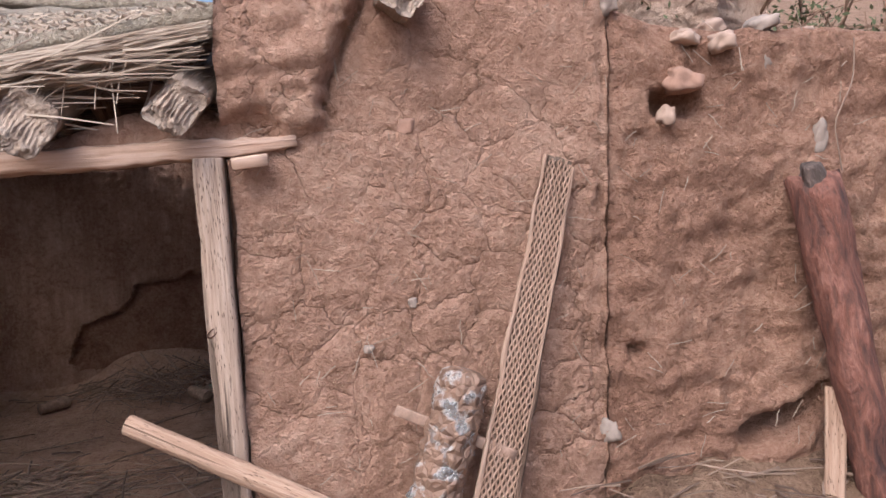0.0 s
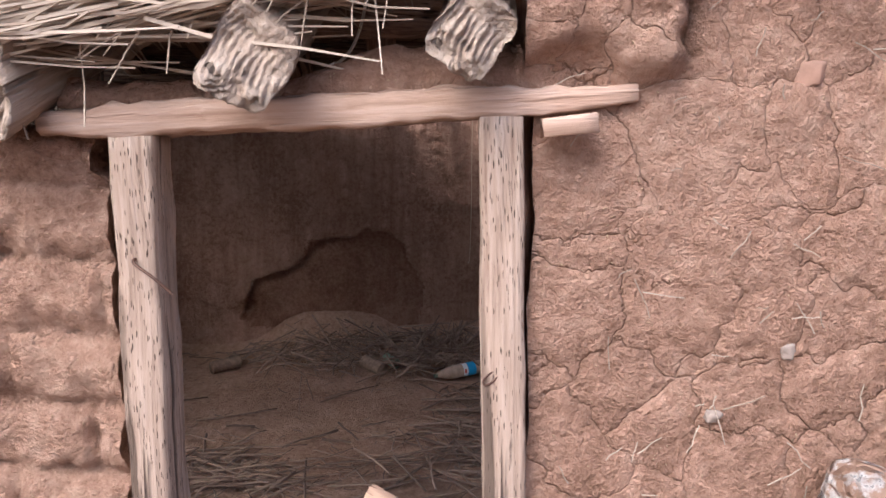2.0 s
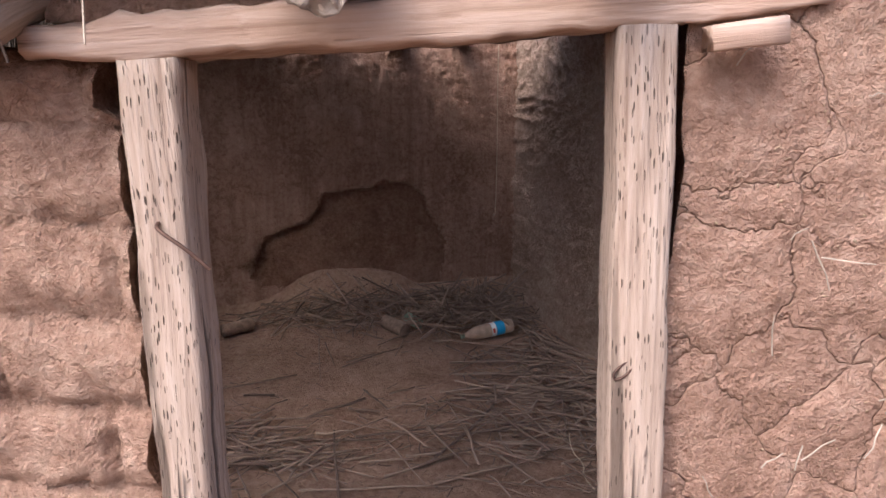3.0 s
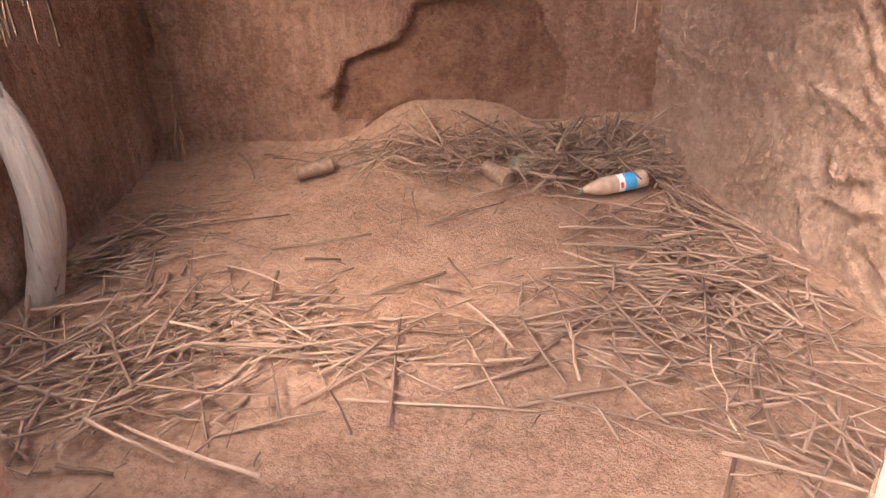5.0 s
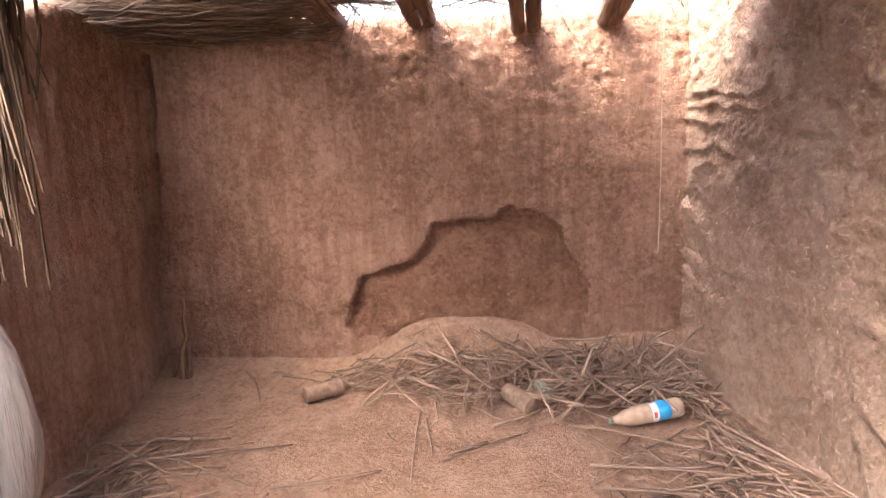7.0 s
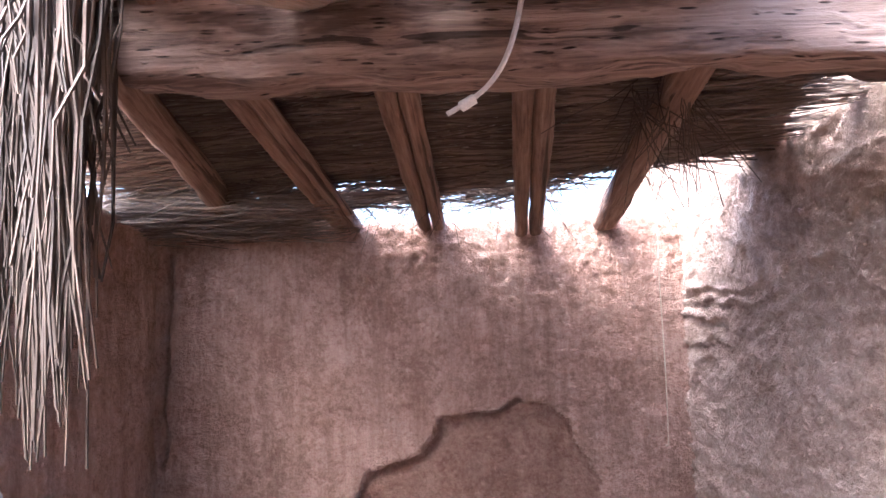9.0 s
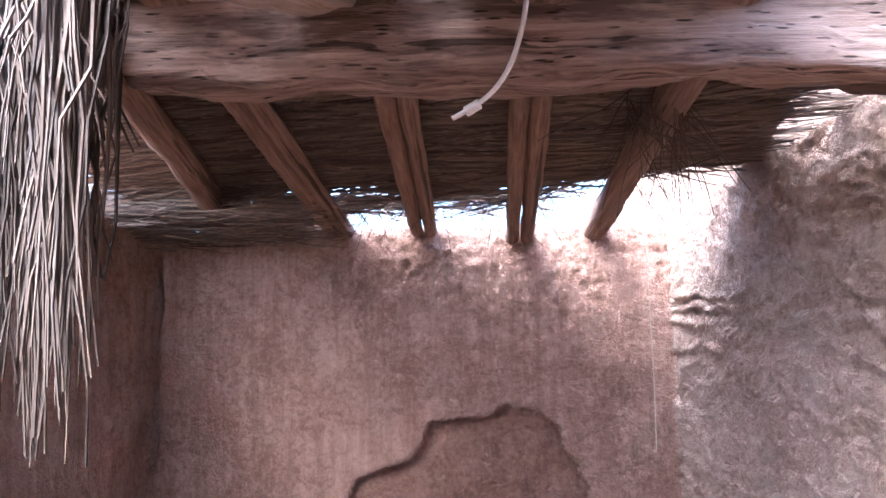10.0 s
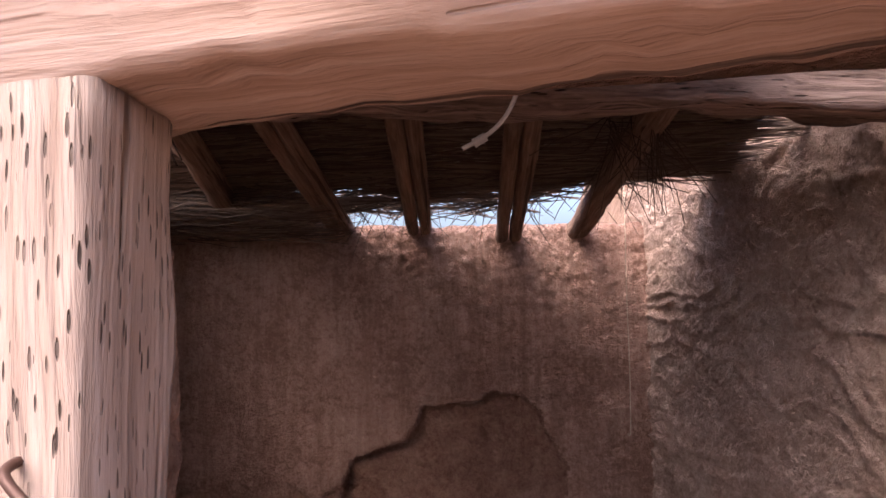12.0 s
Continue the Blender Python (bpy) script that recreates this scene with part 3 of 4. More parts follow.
wire("nail", [(-0.343, -0.01, 1.37), (-0.343, -0.045, 1.37), (-0.33, -0.055, 1.36), (-0.29, -0.06, 1.335), (-0.262, -0.055, 1.305)], 0.0035, WIRE, door, "rusty bent nail")
wire("wire_loop", [(0.385, -0.02, 1.172), (0.383, -0.035, 1.165), (0.372, -0.04, 1.14), (0.352, -0.042, 1.128), (0.345, -0.042, 1.138), (0.36, -0.04, 1.155), (0.383, -0.035, 1.168)], 0.0022, WIRE, door, "rusty wire loop")

# ---- roof: beam, rafters, thatch ----
m, L = along((-1.18, 1.66, 2.195), (1.35, 1.95, 2.125))
beam = tagged(box_beam(L, 0.24, 0.2, BEAMWOOD, "roof_beam", None, m @ pose(0, 0, 0, 0, 0, 90), 0.022, 3.0, 0.03, 0.04), "heavy hewn cactus-wood roof beam, cracked and pitted", "beam")

RAFTERS = [((-1.84, 3.62, 1.885), (-1.34, 1.5, 2.33), 1), ((-1.247, 3.70, 1.865), (-1.04, 1.5, 2.33), 2), ((-0.80, 3.76, 1.86), (-0.47, 1.5, 2.33), 2), ((-0.283, 3.82, 1.81), (-0.03, 1.5, 2.31), 2), ((0.11, 3.88, 1.85), (0.51, 1.5, 2.31), 1)]
for k, (p, q, halves) in enumerate(RAFTERS):
    m, L = along(p, q)
    r = tagged(empty("rafter", m), "split roof rafter of dry wood on the mud wall" if halves == 2 else "round roof rafter of dry wood on the mud wall", "rafter", "rafters under the back thatch")
    bpy.context.view_layer.update()
    for h in range(halves):
        v, f = rod(L, 0.035 if halves == 2 else 0.06, 0.04 if halves == 2 else 0.064, 12, 26, 0.22, seed=k * 3.1 + h, square=0.4)
        off = (h - 0.5) * 0.076 if halves == 2 else 0
        ob = mesh_ob("half" if halves == 2 else "pole", [(x + off, y, z) for x, y, z in v], f, RAFTERWOOD, r)

rnd = random.Random(4)


def back_roof(x, y):
    return 2.40 - 0.215 * (y - 1.5) + 0.02 * fbm(x * 2, y * 2, 3, 2)


def torn(y):
    """The torn edge of the back roof, which lays the left of the room open to the sky."""
    return -1.72 - 0.6 * max(0, min(1, (y - 2.2) / 0.5))


def eaves(x):
    """How far back the thatch reaches: it stops short of the wall towards the right."""
    return 3.5 - 0.32 * max(0, min(1, (x + 0.15) / 0.5))


items = []
for k in range(3200):
    y = rnd.uniform(1.55, 3.5)
    x = rnd.uniform(torn(y), 1.03 - (y - 2.6) * 0.46)
    le = rnd.uniform(0.3, 0.8)
    a = rnd.gauss(0, 0.13)
    if y > 3.18 and rnd.random() < 0.3:
        a += rnd.choice((-0.6, 0.6))
    dx, dy = le / 2 * math.cos(a), le / 2 * math.sin(a)
    x = max(min(x, 1.17 - (y - 2.6) * 0.46 - dx), torn(y) + dx - 0.1)
    y = min(y, eaves(x + dx) - 0.1 * rnd.random() ** 2)
    z = rnd.uniform(0.0, 0.05)
    edge = -0.04 if y > 3.2 else 0
    items.append((stalk((x - dx, y - dy, back_roof(x - dx, y - dy) + z + edge * rnd.random()), (x + dx, y + dy, back_roof(x + dx, y + dy) + z + edge * rnd.random()), rnd.uniform(-0.005, 0.02), 3, 0.008, rnd), rnd.uniform(0.003, 0.006), rnd.uniform(0.002, 0.004)))
for k in range(1100):
    x, y = rnd.uniform(-2.4, -1.3), rnd.uniform(3.0, 3.58)
    le, a = rnd.uniform(0.2, 0.5), rnd.gauss(0, 0.3)
    z = back_roof(x, y) - 0.07 + rnd.uniform(-0.07, 0.06)
    items.append((stalk((x - le / 2, y - a * le / 2, z), (x + le / 2, y + a * le / 2, z + rnd.uniform(-0.04, 0.04)), 0.01, 3, 0.01, rnd), 0.004, 0.002))
for k in range(170):
    x = rnd.uniform(-1.3, 0.5)
    y = eaves(x) - rnd.uniform(0.02, 0.2)
    a = rnd.uniform(-0.9, 0.9)
    le = rnd.uniform(0.1, 0.34)
    z = back_roof(x, y) + 0.02
    items.append((stalk((x, y, z), (x + le * math.sin(a), y + le * math.cos(a) * 0.6, z - le * rnd.uniform(0.1, 0.9)), 0.01, 3, 0.006, rnd), 0.003, 0.0015))
tagged(strands("thatch_back", items, THATCH), "dark dry thatch laid over the rafters, ragged at its edge", "thatch", kind="stuff")


def roof_sheet(name, x0, x1, y0, y1, fz, thick, material, res=0.05, ragged=0.05, left=None):
    nx, ny = int((x1 - x0) / res), int((y1 - y0) / res)
    verts, faces = [], []
    for lay in (0, 1):
        for i in range(nx + 1):
            for j in range(ny + 1):
                x, y = x0 + (x1 - x0) * i / nx, y0 + (y1 - y0) * j / ny
                if left:
                    x = max(x, left(y) + 0.05)
                if i in (0, nx):
                    x += ragged * fbm(y * 5, lay, 1, 3)
                if j in (0, ny):
                    y += ragged * fbm(x * 5, lay, 2, 3)
                verts.append((x, y, fz(x, y) + lay * thick + 0.012 * fbm(x * 7, y * 7, 9 + lay, 3)))
    w, n = ny + 1, (nx + 1) * (ny + 1)
    for i in range(nx):
        for j in range(ny):
            a = i * w + j
            faces.append((a, a + 1, a + w + 1, a + w))
            faces.append((n + a, n + a + w, n + a + w + 1, n + a + 1))
    rim = [i * w for i in range(nx + 1)] + [nx * w + j for j in range(1, ny + 1)] + [i * w + ny for i in reversed(range(nx))] + [j for j in reversed(range(1, ny))]
    for k in range(len(rim)):
        a, b = rim[k], rim[(k + 1) % len(rim)]
        faces.append((a, b, n + b, n + a))
    return tagged(mesh_ob(name, verts, faces, material), kind="structure")


tagged(roof_sheet("roof_1", -2.3, 0.84, 1.52, 3.25, lambda x, y: back_roof(x, y) + 0.045, 0.05, ROOFMUD, left=torn), "earth layer over the back thatch", "roof")


def front_edge(x):
    return 1.9 + 0.2 * x if x > -0.6 else 1.78


def front_roof(x, y):
    f = (y + 0.1) / 1.75
    return front_edge(x) * (1 - f) + 2.40 * f


tagged(roof_sheet("roof_2", -1.15, 0.42, 0.02, 1.5, lambda x, y: front_roof(x, y) + 0.04, 0.05, ROOFMUD), "pale gravelly earth over the front thatch", "roof")
items = []
for k in range(1500):
    y = -0.1 + 0.5 * rnd.random() ** 1.6 if k < 1100 else rnd.uniform(0.3, 1.55)
    x = rnd.uniform(-1.15, 0.36)
    le = rnd.uniform(0.2, 0.6)
    a = rnd.gauss(0.1, 0.16)
    dx, dy = le / 2 * math.cos(a), le / 2 * math.sin(a)
    x = min(x, 0.4 - dx)
    z = rnd.uniform(0, 0.05)
    items.append((stalk((x - dx, y - dy, front_roof(x - dx, y - dy) + z), (x + dx, y + dy, front_roof(x + dx, y + dy) + z), 0.0, 3, 0.008, rnd), rnd.uniform(0.002, 0.0042), 0.0018))
for k in range(420):
    x, y = rnd.uniform(-0.85, 0.3), rnd.uniform(0.25, 0.6)
    z, le, a = front_roof(x, y), rnd.uniform(0.1, 0.35), rnd.gauss(0.6, 0.6)
    items.append((stalk((x, y, z), (x + le * math.sin(a), y, z - 0.45 * le * abs(math.cos(a))), 0, 3, 0.008, rnd), 0.004, 0.002))
for k in range(30):
    x = rnd.uniform(-0.9, 0.2)
    z = front_edge(x) + rnd.uniform(0, 0.03)
    le = rnd.uniform(0.08, 0.26)
    a = rnd.gauss(-0.5, 0.45)
    items.append((stalk((x, rnd.uniform(-0.12, -0.02), z), (x + le * math.sin(a), -0.09 - 0.05 * rnd.random(), z - le * abs(math.cos(a))), -0.01, 3, 0.006, rnd), rnd.uniform(0.002, 0.0035), 0.0015))
for k in range(170):
    x, y = rnd.uniform(-0.95, 0.2), rnd.uniform(-0.14, 0.05)
    z, le, a = front_edge(x) - rnd.uniform(-0.02, 0.045), rnd.uniform(0.15, 0.45), rnd.gauss(0.3, 0.28)
    le = min(le, (0.38 - x) / max(0.1, math.cos(a)))
    items.append((stalk((x, y, z), (x + le * math.cos(a), y + rnd.uniform(-0.03, 0.03), z + 0.6 * le * math.sin(a)), 0.005, 3, 0.008, rnd), rnd.uniform(0.003, 0.006), 0.002))
tagged(strands("thatch_front", items, STRAW), "pale dry straw eave hanging ragged over the lintel", "thatch", kind="stuff")
gravel = []
for k in range(900):
    x, y = rnd.uniform(-1.0, 0.38), rnd.uniform(0.02, 1.2)
    z = front_roof(x, y) + 0.093
    le = rnd.uniform(0.01, 0.05)
    a = rnd.uniform(0, 6.3)
    gravel.append((stalk((x, y, z), (x + le * math.cos(a), y + le * math.sin(a), z + rnd.uniform(0, 0.012)), 0, 1), rnd.uniform(0.003, 0.009), 0.003))
tagged(strands("roof_litter", gravel, STRAW), "chaff and clods strewn on the earth roof", "litter", kind="stuff")


def eave_log(p, q, r, seed):
    """A squarish roof log whose broken end juts over the lintel, weathered into curved lamellae."""
    m, L = along(p, q)
    seg, rings, inner = 56, 40, 30
    slope = (0.55 * math.cos(seed * 2.3), 0.35 * math.sin(seed * 1.7) + 0.25)
    verts, faces = [], []

    def section(a, z):
        c, t = math.cos(a + seed), math.sin(a + seed)
        square = min(1 / max(abs(c), abs(t)), 1.25)
        return r * square * (1 + 0.14 * fbm(c * 1.2 + seed, t * 1.2, z * 5, 3) + 0.05 * fbm(c * 6 + seed, t * 6, z * 9, 3))

    for i in range(inner + rings + 1):
        for k in range(seg):
            a = 2 * math.pi * k / seg
            if i < inner:
                rr, z = section(a, 0) * (0.03 + 0.97 * i / inner), 0.0
            else:
                z = ((i - inner) / rings) ** 2 * L
                rr = section(a, z)
            x, y = rr * math.cos(a), rr * math.sin(a)
            if i <= inner:
                bow = x * 0.8 + y * 0.5 + 4.5 * (x * 0.5 - y * 0.8) ** 2
                wav = math.sin(2 * math.pi * bow / 0.0125 + 4.0 * fbm(x * 20 + seed, y * 20, 1, 4)) * (0.55 + fbm(x * 30, y * 30 + seed, 4, 3))
                z += 0.0065 * wav * min(1, 1.4 - 0.9 * (i / inner) ** 4) + 0.03 * fbm(x * 13 + seed, y * 13, 2, 4)
            verts.append((x, y, z + (slope[0] * x + slope[1] * y) * math.exp(-z / 0.1)))
    for i in range(inner + rings):
        for k in range(seg):
            a, b = i * seg + k, i * seg + (k + 1) % seg
            faces.append((a, b, b + seg, a + seg))
    faces.append(tuple(reversed(range(seg))))
    faces.append(tuple((inner + rings) * seg + k for k in range(seg)))
    ob = mesh_ob("eave_log", verts, faces, LOGWOOD, m=m)
    return tagged(ob, "weathered log end with frayed ridges jutting over the lintel", "log", "log ends at the eave")


eave_log((-0.07, -0.15, 1.745), (-0.2, 1.62, 2.33), 0.068, 1.0)
eave_log((0.31, -0.14, 1.79), (0.4, 1.62, 2.33), 0.06, 4.0)
eave_log((-0.59, -0.1, 1.70), (-0.62, 1.6, 2.32), 0.085, 8.0)
eave_log((0.94, -0.12, 2.115), (0.94, 0.35, 2.17), 0.065, 12.0)

# straw bunch hanging from the torn roof
items = []
for c in range(84):
    cx, cy = rnd.uniform(-1.8, -1.18), rnd.uniform(1.36, 1.64)
    low = rnd.choice((1.1, 1.28, 1.4, 1.55, 1.75, 1.95)) + rnd.uniform(-0.05, 0.1)
    lean = rnd.gauss(0.0, 0.07)
    for k in range(rnd.randint(4, 13)):
        p = (cx + rnd.gauss(0, 0.05), cy + rnd.gauss(0, 0.03), 2.34 + rnd.uniform(0, 0.07))
        q = (cx + lean + rnd.gauss(0, 0.028), cy + rnd.gauss(-0.02, 0.03), low + abs(rnd.gauss(0, 0.16)))
        items.append((stalk(p, q, 0, 5, 0.022, rnd), rnd.uniform(0.003, 0.0085), rnd.uniform(0.0018, 0.004)))
tagged(strands("hanging_straw", items, SHADED_THATCH), "long dry stalks hanging loose from the torn roof", "straw", kind="stuff")
m, L = along((-2.35, 1.47, 2.3), (-0.9, 1.56, 2.32))
v, f = rod(L, 0.022, 0.026, 10, 20, 0.15, seed=2.0)
tagged(mesh_ob("roof_pole", v, f, RAFTERWOOD, m=m), "thin pole carrying the torn edge of the thatch", "pole")

# tuft caught on the fifth rafter
items = []
for k in range(70):
    p = (rnd.uniform(0.2, 0.42), rnd.uniform(2.3, 2.55), rnd.uniform(2.1, 2.2))
    le = rnd.uniform(0.1, 0.4)
    a = rnd.gauss(0, 0.5)
    items.append((stalk(p, (p[0] + le * math.sin(a), p[1] + rnd.gauss(0, 0.05), p[2] - le * math.cos(a)), 0, 3, 0.012, rnd), 0.003, 0.0015))
tagged(strands("loose_thatch", items, SHADED_THATCH), "tuft of loose thatch dangling beside a rafter", "straw", kind="stuff")

# ---- cords ----
tagged(wire("hanging_twine", [(0.37, 3.55, 2.2), (0.372, 3.55, 1.9), (0.368, 3.55, 1.5), (0.375, 3.55, 1.1), (0.37, 3.55, 0.75), (0.367, 3.55, 0.735), (0.36, 3.55, 0.728), (0.356, 3.55, 0.74)], 0.003, TWINE), "thin pale twine hanging from the roof with a hooked end", "twine")
knotted = tagged(empty("knotted_cord", pose(-0.07, 1.3, 2.3)), "short white cord with a knot hanging from the beam", "cord")
bpy.context.view_layer.update()
wire("cord", [(-0.06, 1.53, 2.31), (-0.065, 1.4, 2.2), (-0.07, 1.36, 2.08), (-0.10, 1.34, 1.96), (-0.14, 1.34, 1.90), (-0.19, 1.34, 1.865), (-0.235, 1.34, 1.845)], 0.006, CORD, knotted)
v, f = rod(0.035, 0.011, 0.011, 8, 6, 0.3, seed=1.0)
kn = mesh_ob("knot", v, f, CORD, m=along((-0.175, 1.34, 1.873), (-0.2, 1.34, 1.86))[0])
kn.parent = knotted
kn.matrix_parent_inverse = knotted.matrix_world.inverted()

# ---- curved grey trunk in the left of the room ----
v, f = rod(1.05, 0.075, 0.062, 18, 36, 0.12, seed=6.0)
v = [(x + 0.14 * math.sin(math.pi * min(1.2, max(0, z)) / 1.0), y, z) for x, y, z in v]
tagged(mesh_ob("bent_trunk", v, f, GREYWOOD, m=pose(-1.91, 1.86, -0.02)), "bent grey weathered trunk standing by the wall", "trunk")

# ---- things against the front wall ----
m, L = along((1.15, -0.16, 0.45), (1.432, -0.035, 1.64))
plank = tagged(empty("cactus_plank", m), "pierced dry cactus-wood plank leaning on the mud wall", "plank")
bpy.context.view_layer.update()
face = Vector((0, -1, 0))
xax = (m.to_3x3().inverted() @ face)
turn = math.degrees(math.atan2(xax.y, xax.x)) + 90
pm = pose(0, 0, 0, 0, 0, turn)
# plank body; its dark colour paints the shade seen through the lattice
core = box_beam(L, 0.088, 0.02, CACTUS_SHADED_CORE, "core", None, None, 0.004, 2.0)
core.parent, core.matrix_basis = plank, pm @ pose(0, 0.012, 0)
nst, wid = 13, 0.092
verts, faces = [], []
for i in range(nst):
    n = 260
    base = len(verts)
    for j in range(n + 1):
        z = L * j / n
        sway = 0.3 * wid / nst * math.sin(z * 2 * math.pi / 0.034 + math.pi * (i % 2) + 0.5 * fbm(z * 3, i * 0.1, 4, 2))
        x = -wid / 2 + wid * (i + 0.5) / nst + sway + 0.008 * fbm(z * 2, 0, 1, 2)
        zz = z
        if j > n - 8:
            zz = z - 0.05 * abs(fbm(i * 1.7, 3, 3, 2)) * (j - n + 8) / 8
        h = 0.0031
        yy = -0.006 * fbm(z * 5, i, 6, 2)
        verts += [(x - h, yy, zz), (x, yy - 0.006, zz), (x + h, yy, zz), (x, yy + 0.012, zz)]
    for j in range(n):
        for k in range(4):
            a, b = base + 4 * j + k, base + 4 * j + (k + 1) % 4
            faces.append((a, b, b + 4, a + 4))
lat = mesh_ob("lattice", verts, faces, CACTUS, None, "net-like pierced wood fibres")
lat.parent, lat.matrix_basis = plank, pm
for sgn in (-1, 1):
    v, f = rod(L - 0.02 * (sgn > 0), 0.007, 0.006, 8, 60, 0.5, seed=sgn * 3.0 + 5)
    e = mesh_ob("edge_rib", [(x + sgn * 0.047 + 0.008 * fbm(z * 2, 0, 1, 2), y, z) for x, y, z in v], f, CACTUS)
    e.parent, e.matrix_basis = plank, pm


for piece in plank.children:
    # wider towards the foot, with an uneven edge
    for vert in piece.data.vertices:
        vert.co.x *= 1.4 - 0.42 * vert.co.z / L + 0.1 * fbm(vert.co.z * 9, math.copysign(1, vert.co.x), 2, 3)


def lathe(profile, seg=28, squash=None):
    verts, faces = [], []
    for r, z in profile:
        for k in range(seg):
            a = 2 * math.pi * k / seg
            rr = r * (1 + (squash(a, z) if squash else 0))
            verts.append((rr * math.cos(a), rr * math.sin(a), z))
    for i in range(len(profile) - 1):
        for k in range(seg):
            a, b = i * seg + k, i * seg + (k + 1) % seg
            faces.append((a, b, b + seg, a + seg))
    faces.append(tuple(reversed(range(seg))))
    faces.append(tuple(range((len(profile) - 1) * seg, len(profile) * seg)))
    return verts, faces


m, L = along((0.935, -0.17, 0.44), (1.115, -0.09, 1.025))
jug = tagged(empty("plastic_jug", m), "crumpled clear plastic bottle caked with dirt, upended against the wall", "bottle")
prof = [(0.02, 0.0), (0.022, 0.03), (0.05, 0.07), (0.062, 0.12)] + [(0.063 - 0.003 * (k // 3 % 2), 0.12 + 0.0117 * k) for k in range(1, 36)] + [(0.06, 0.55), (0.052, 0.578), (0.036, 0.592), (0.012, 0.596)]
v, f = lathe([(1.25 * a, b) for a, b in prof], 40, lambda a, z: 0.16 * fbm(math.cos(a) * 2.2, math.sin(a) * 2.2, z * 24, 3))
mesh_ob("body", v, f, CLEAR, jug)
v, f = rod(0.5, 0.045, 0.05, 14, 24, 0.35, seed=7.0)
inner = mesh_ob("dirt_fill", [(x, y, z + 0.06) for x, y, z in v], f, CAKED, jug, "dirt caked inside")
m, L = along((0.89, -0.075, 0.885), (1.25, -0.13, 0.735))
tagged(box_beam(L, 0.012, 0.035, BATTEN, "wood_batten", None, m @ pose(0, 0, 0, 0, 0, 0), 0.003, 4.0, 0.03, 0.004), "short flat wooden batten wedged behind the bottle", "batten")

m, L = along((0.118, -0.06, 0.895), (1.32, -0.42, 0.40))
v, f = rod(L, 0.031, 0.034, 16, 50, 0.1, seed=3.0)
tagged(mesh_ob("leaning_pole", v, f, POLEWOOD, m=m), "round peeled pole lying slanted across the doorway foot", "pole")
m, L = along((0.60, -0.22, -0.02), (0.585, -0.17, 0.62))
v, f = rod(L, 0.05, 0.045, 14, 20, 0.14, seed=11.0)
tagged(mesh_ob("stump", v, f, POLEWOOD, m=m), "short upright stump propping the slanted pole", "stump")

m, L = along((2.53, -0.14, 0.36), (2.30, -0.04, 1.56))
trunk = tagged(empty("red_trunk", m), "dark red-brown barked trunk leaning against the mud wall", "trunk")
v, f = rod(L, 0.068, 0.098, 32, 90, 0.16, bend=0.035, seed=9.0)
v = [(x * (1 - 0.3 * max(0, (z - L + 0.05) / 0.05) ** 2) + 0.02 * fbm(z * 3, 1, 1, 2), y * 0.85, z + 0.05 * fbm(x * 14, y * 14, 3, 3) * max(0, (z - L + 0.2) / 0.2)) for x, y, z in v]
mesh_ob("stem", v, f, REDBARK, trunk)
v, f = rod(0.11, 0.045, 0.025, 14, 10, 0.35, seed=4.0)
stub = mesh_ob("broken_stub", v, f, GREYBARK, None, "grey broken branch stub")
stub.parent, stub.matrix_basis = trunk, pose(0.05, 0, L - 0.06, 8, 14, 0)
v, f = rod(0.16, 0.06, 0.04, 14, 10, 0.35, seed=14.0)
stub = mesh_ob("broken_stub", v, f, GREYBARK, None, "grey broken branch stub")
stub.parent, stub.matrix_basis = trunk, pose(-0.035, -0.01, L - 0.11, 0, -10, 0)
m, L = along((2.345, -0.13, 0.47), (2.365, -0.09, 0.86))
tagged(box_beam(L, 0.065, 0.02, POLEWOOD, "short_board", None, m, 0.004, 8.0, 0.03, 0.006), "short worn board standing beside the red trunk", "board")


def stone(p, r, material, label, squash=0.65, seed=0.0):
    bm = bmesh.new()
    bmesh.ops.create_icosphere(bm, subdivisions=3, radius=1)
    for vv in bm.verts:
        c = vv.co.copy()
        vv.co = Vector([math.copysign(abs(t) ** 0.7, t) for t in c]) * (0.85 + 0.4 * fbm(c.x * 1.2 + seed, c.y * 1.2, c.z * 1.2, 4))
        vv.co.x *= r[0]
        vv.co.y *= r[1]
        vv.co.z *= r[2]
    for ff2 in bm.faces:
        ff2.smooth = True
    me = bpy.data.meshes.new("stone")
    bm.to_mesh(me)
    bm.free()
    me.materials.append(material)
    ob = new("stone", me)
    ob.matrix_world = pose(p[0], p[1] + 0.012, p[2], 0, 20 * math.sin(seed * 7), 0)
    return tagged(ob, label, "stone", "stones bedded in the wall")


stone((1.87, -0.005, 2.02), (0.05, 0.05, 0.03), STONE, "pale stone bedded near the top of the mud wall", seed=1)
stone((1.985, -0.02, 2.005), (0.05, 0.05, 0.034), STONE, "pale rounded stone bedded near the wall top", seed=5)
stone((1.85, -0.01, 1.88), (0.07, 0.06, 0.045), STONE_RED, "reddish stone above a hole in the wall", seed=9)
stone((1.80, -0.02, 1.77), (0.03, 0.03, 0.035), STONE, "small pale stone at the edge of a hole", seed=12)
stone((1.60, 0.0, 2.12), (0.03, 0.04, 0.04), STONE_GREY, "grey stone bedded high in the mud wall", seed=15)
stone((1.61, 0.005, 0.74), (0.035, 0.03, 0.05), STONE_GREY, "grey stone bedded low in the mud wall", seed=17)
stone((2.36, 0.0, 1.70), (0.03, 0.03, 0.06), STONE_GREY, "long grey stone set upright in the wall", seed=21)
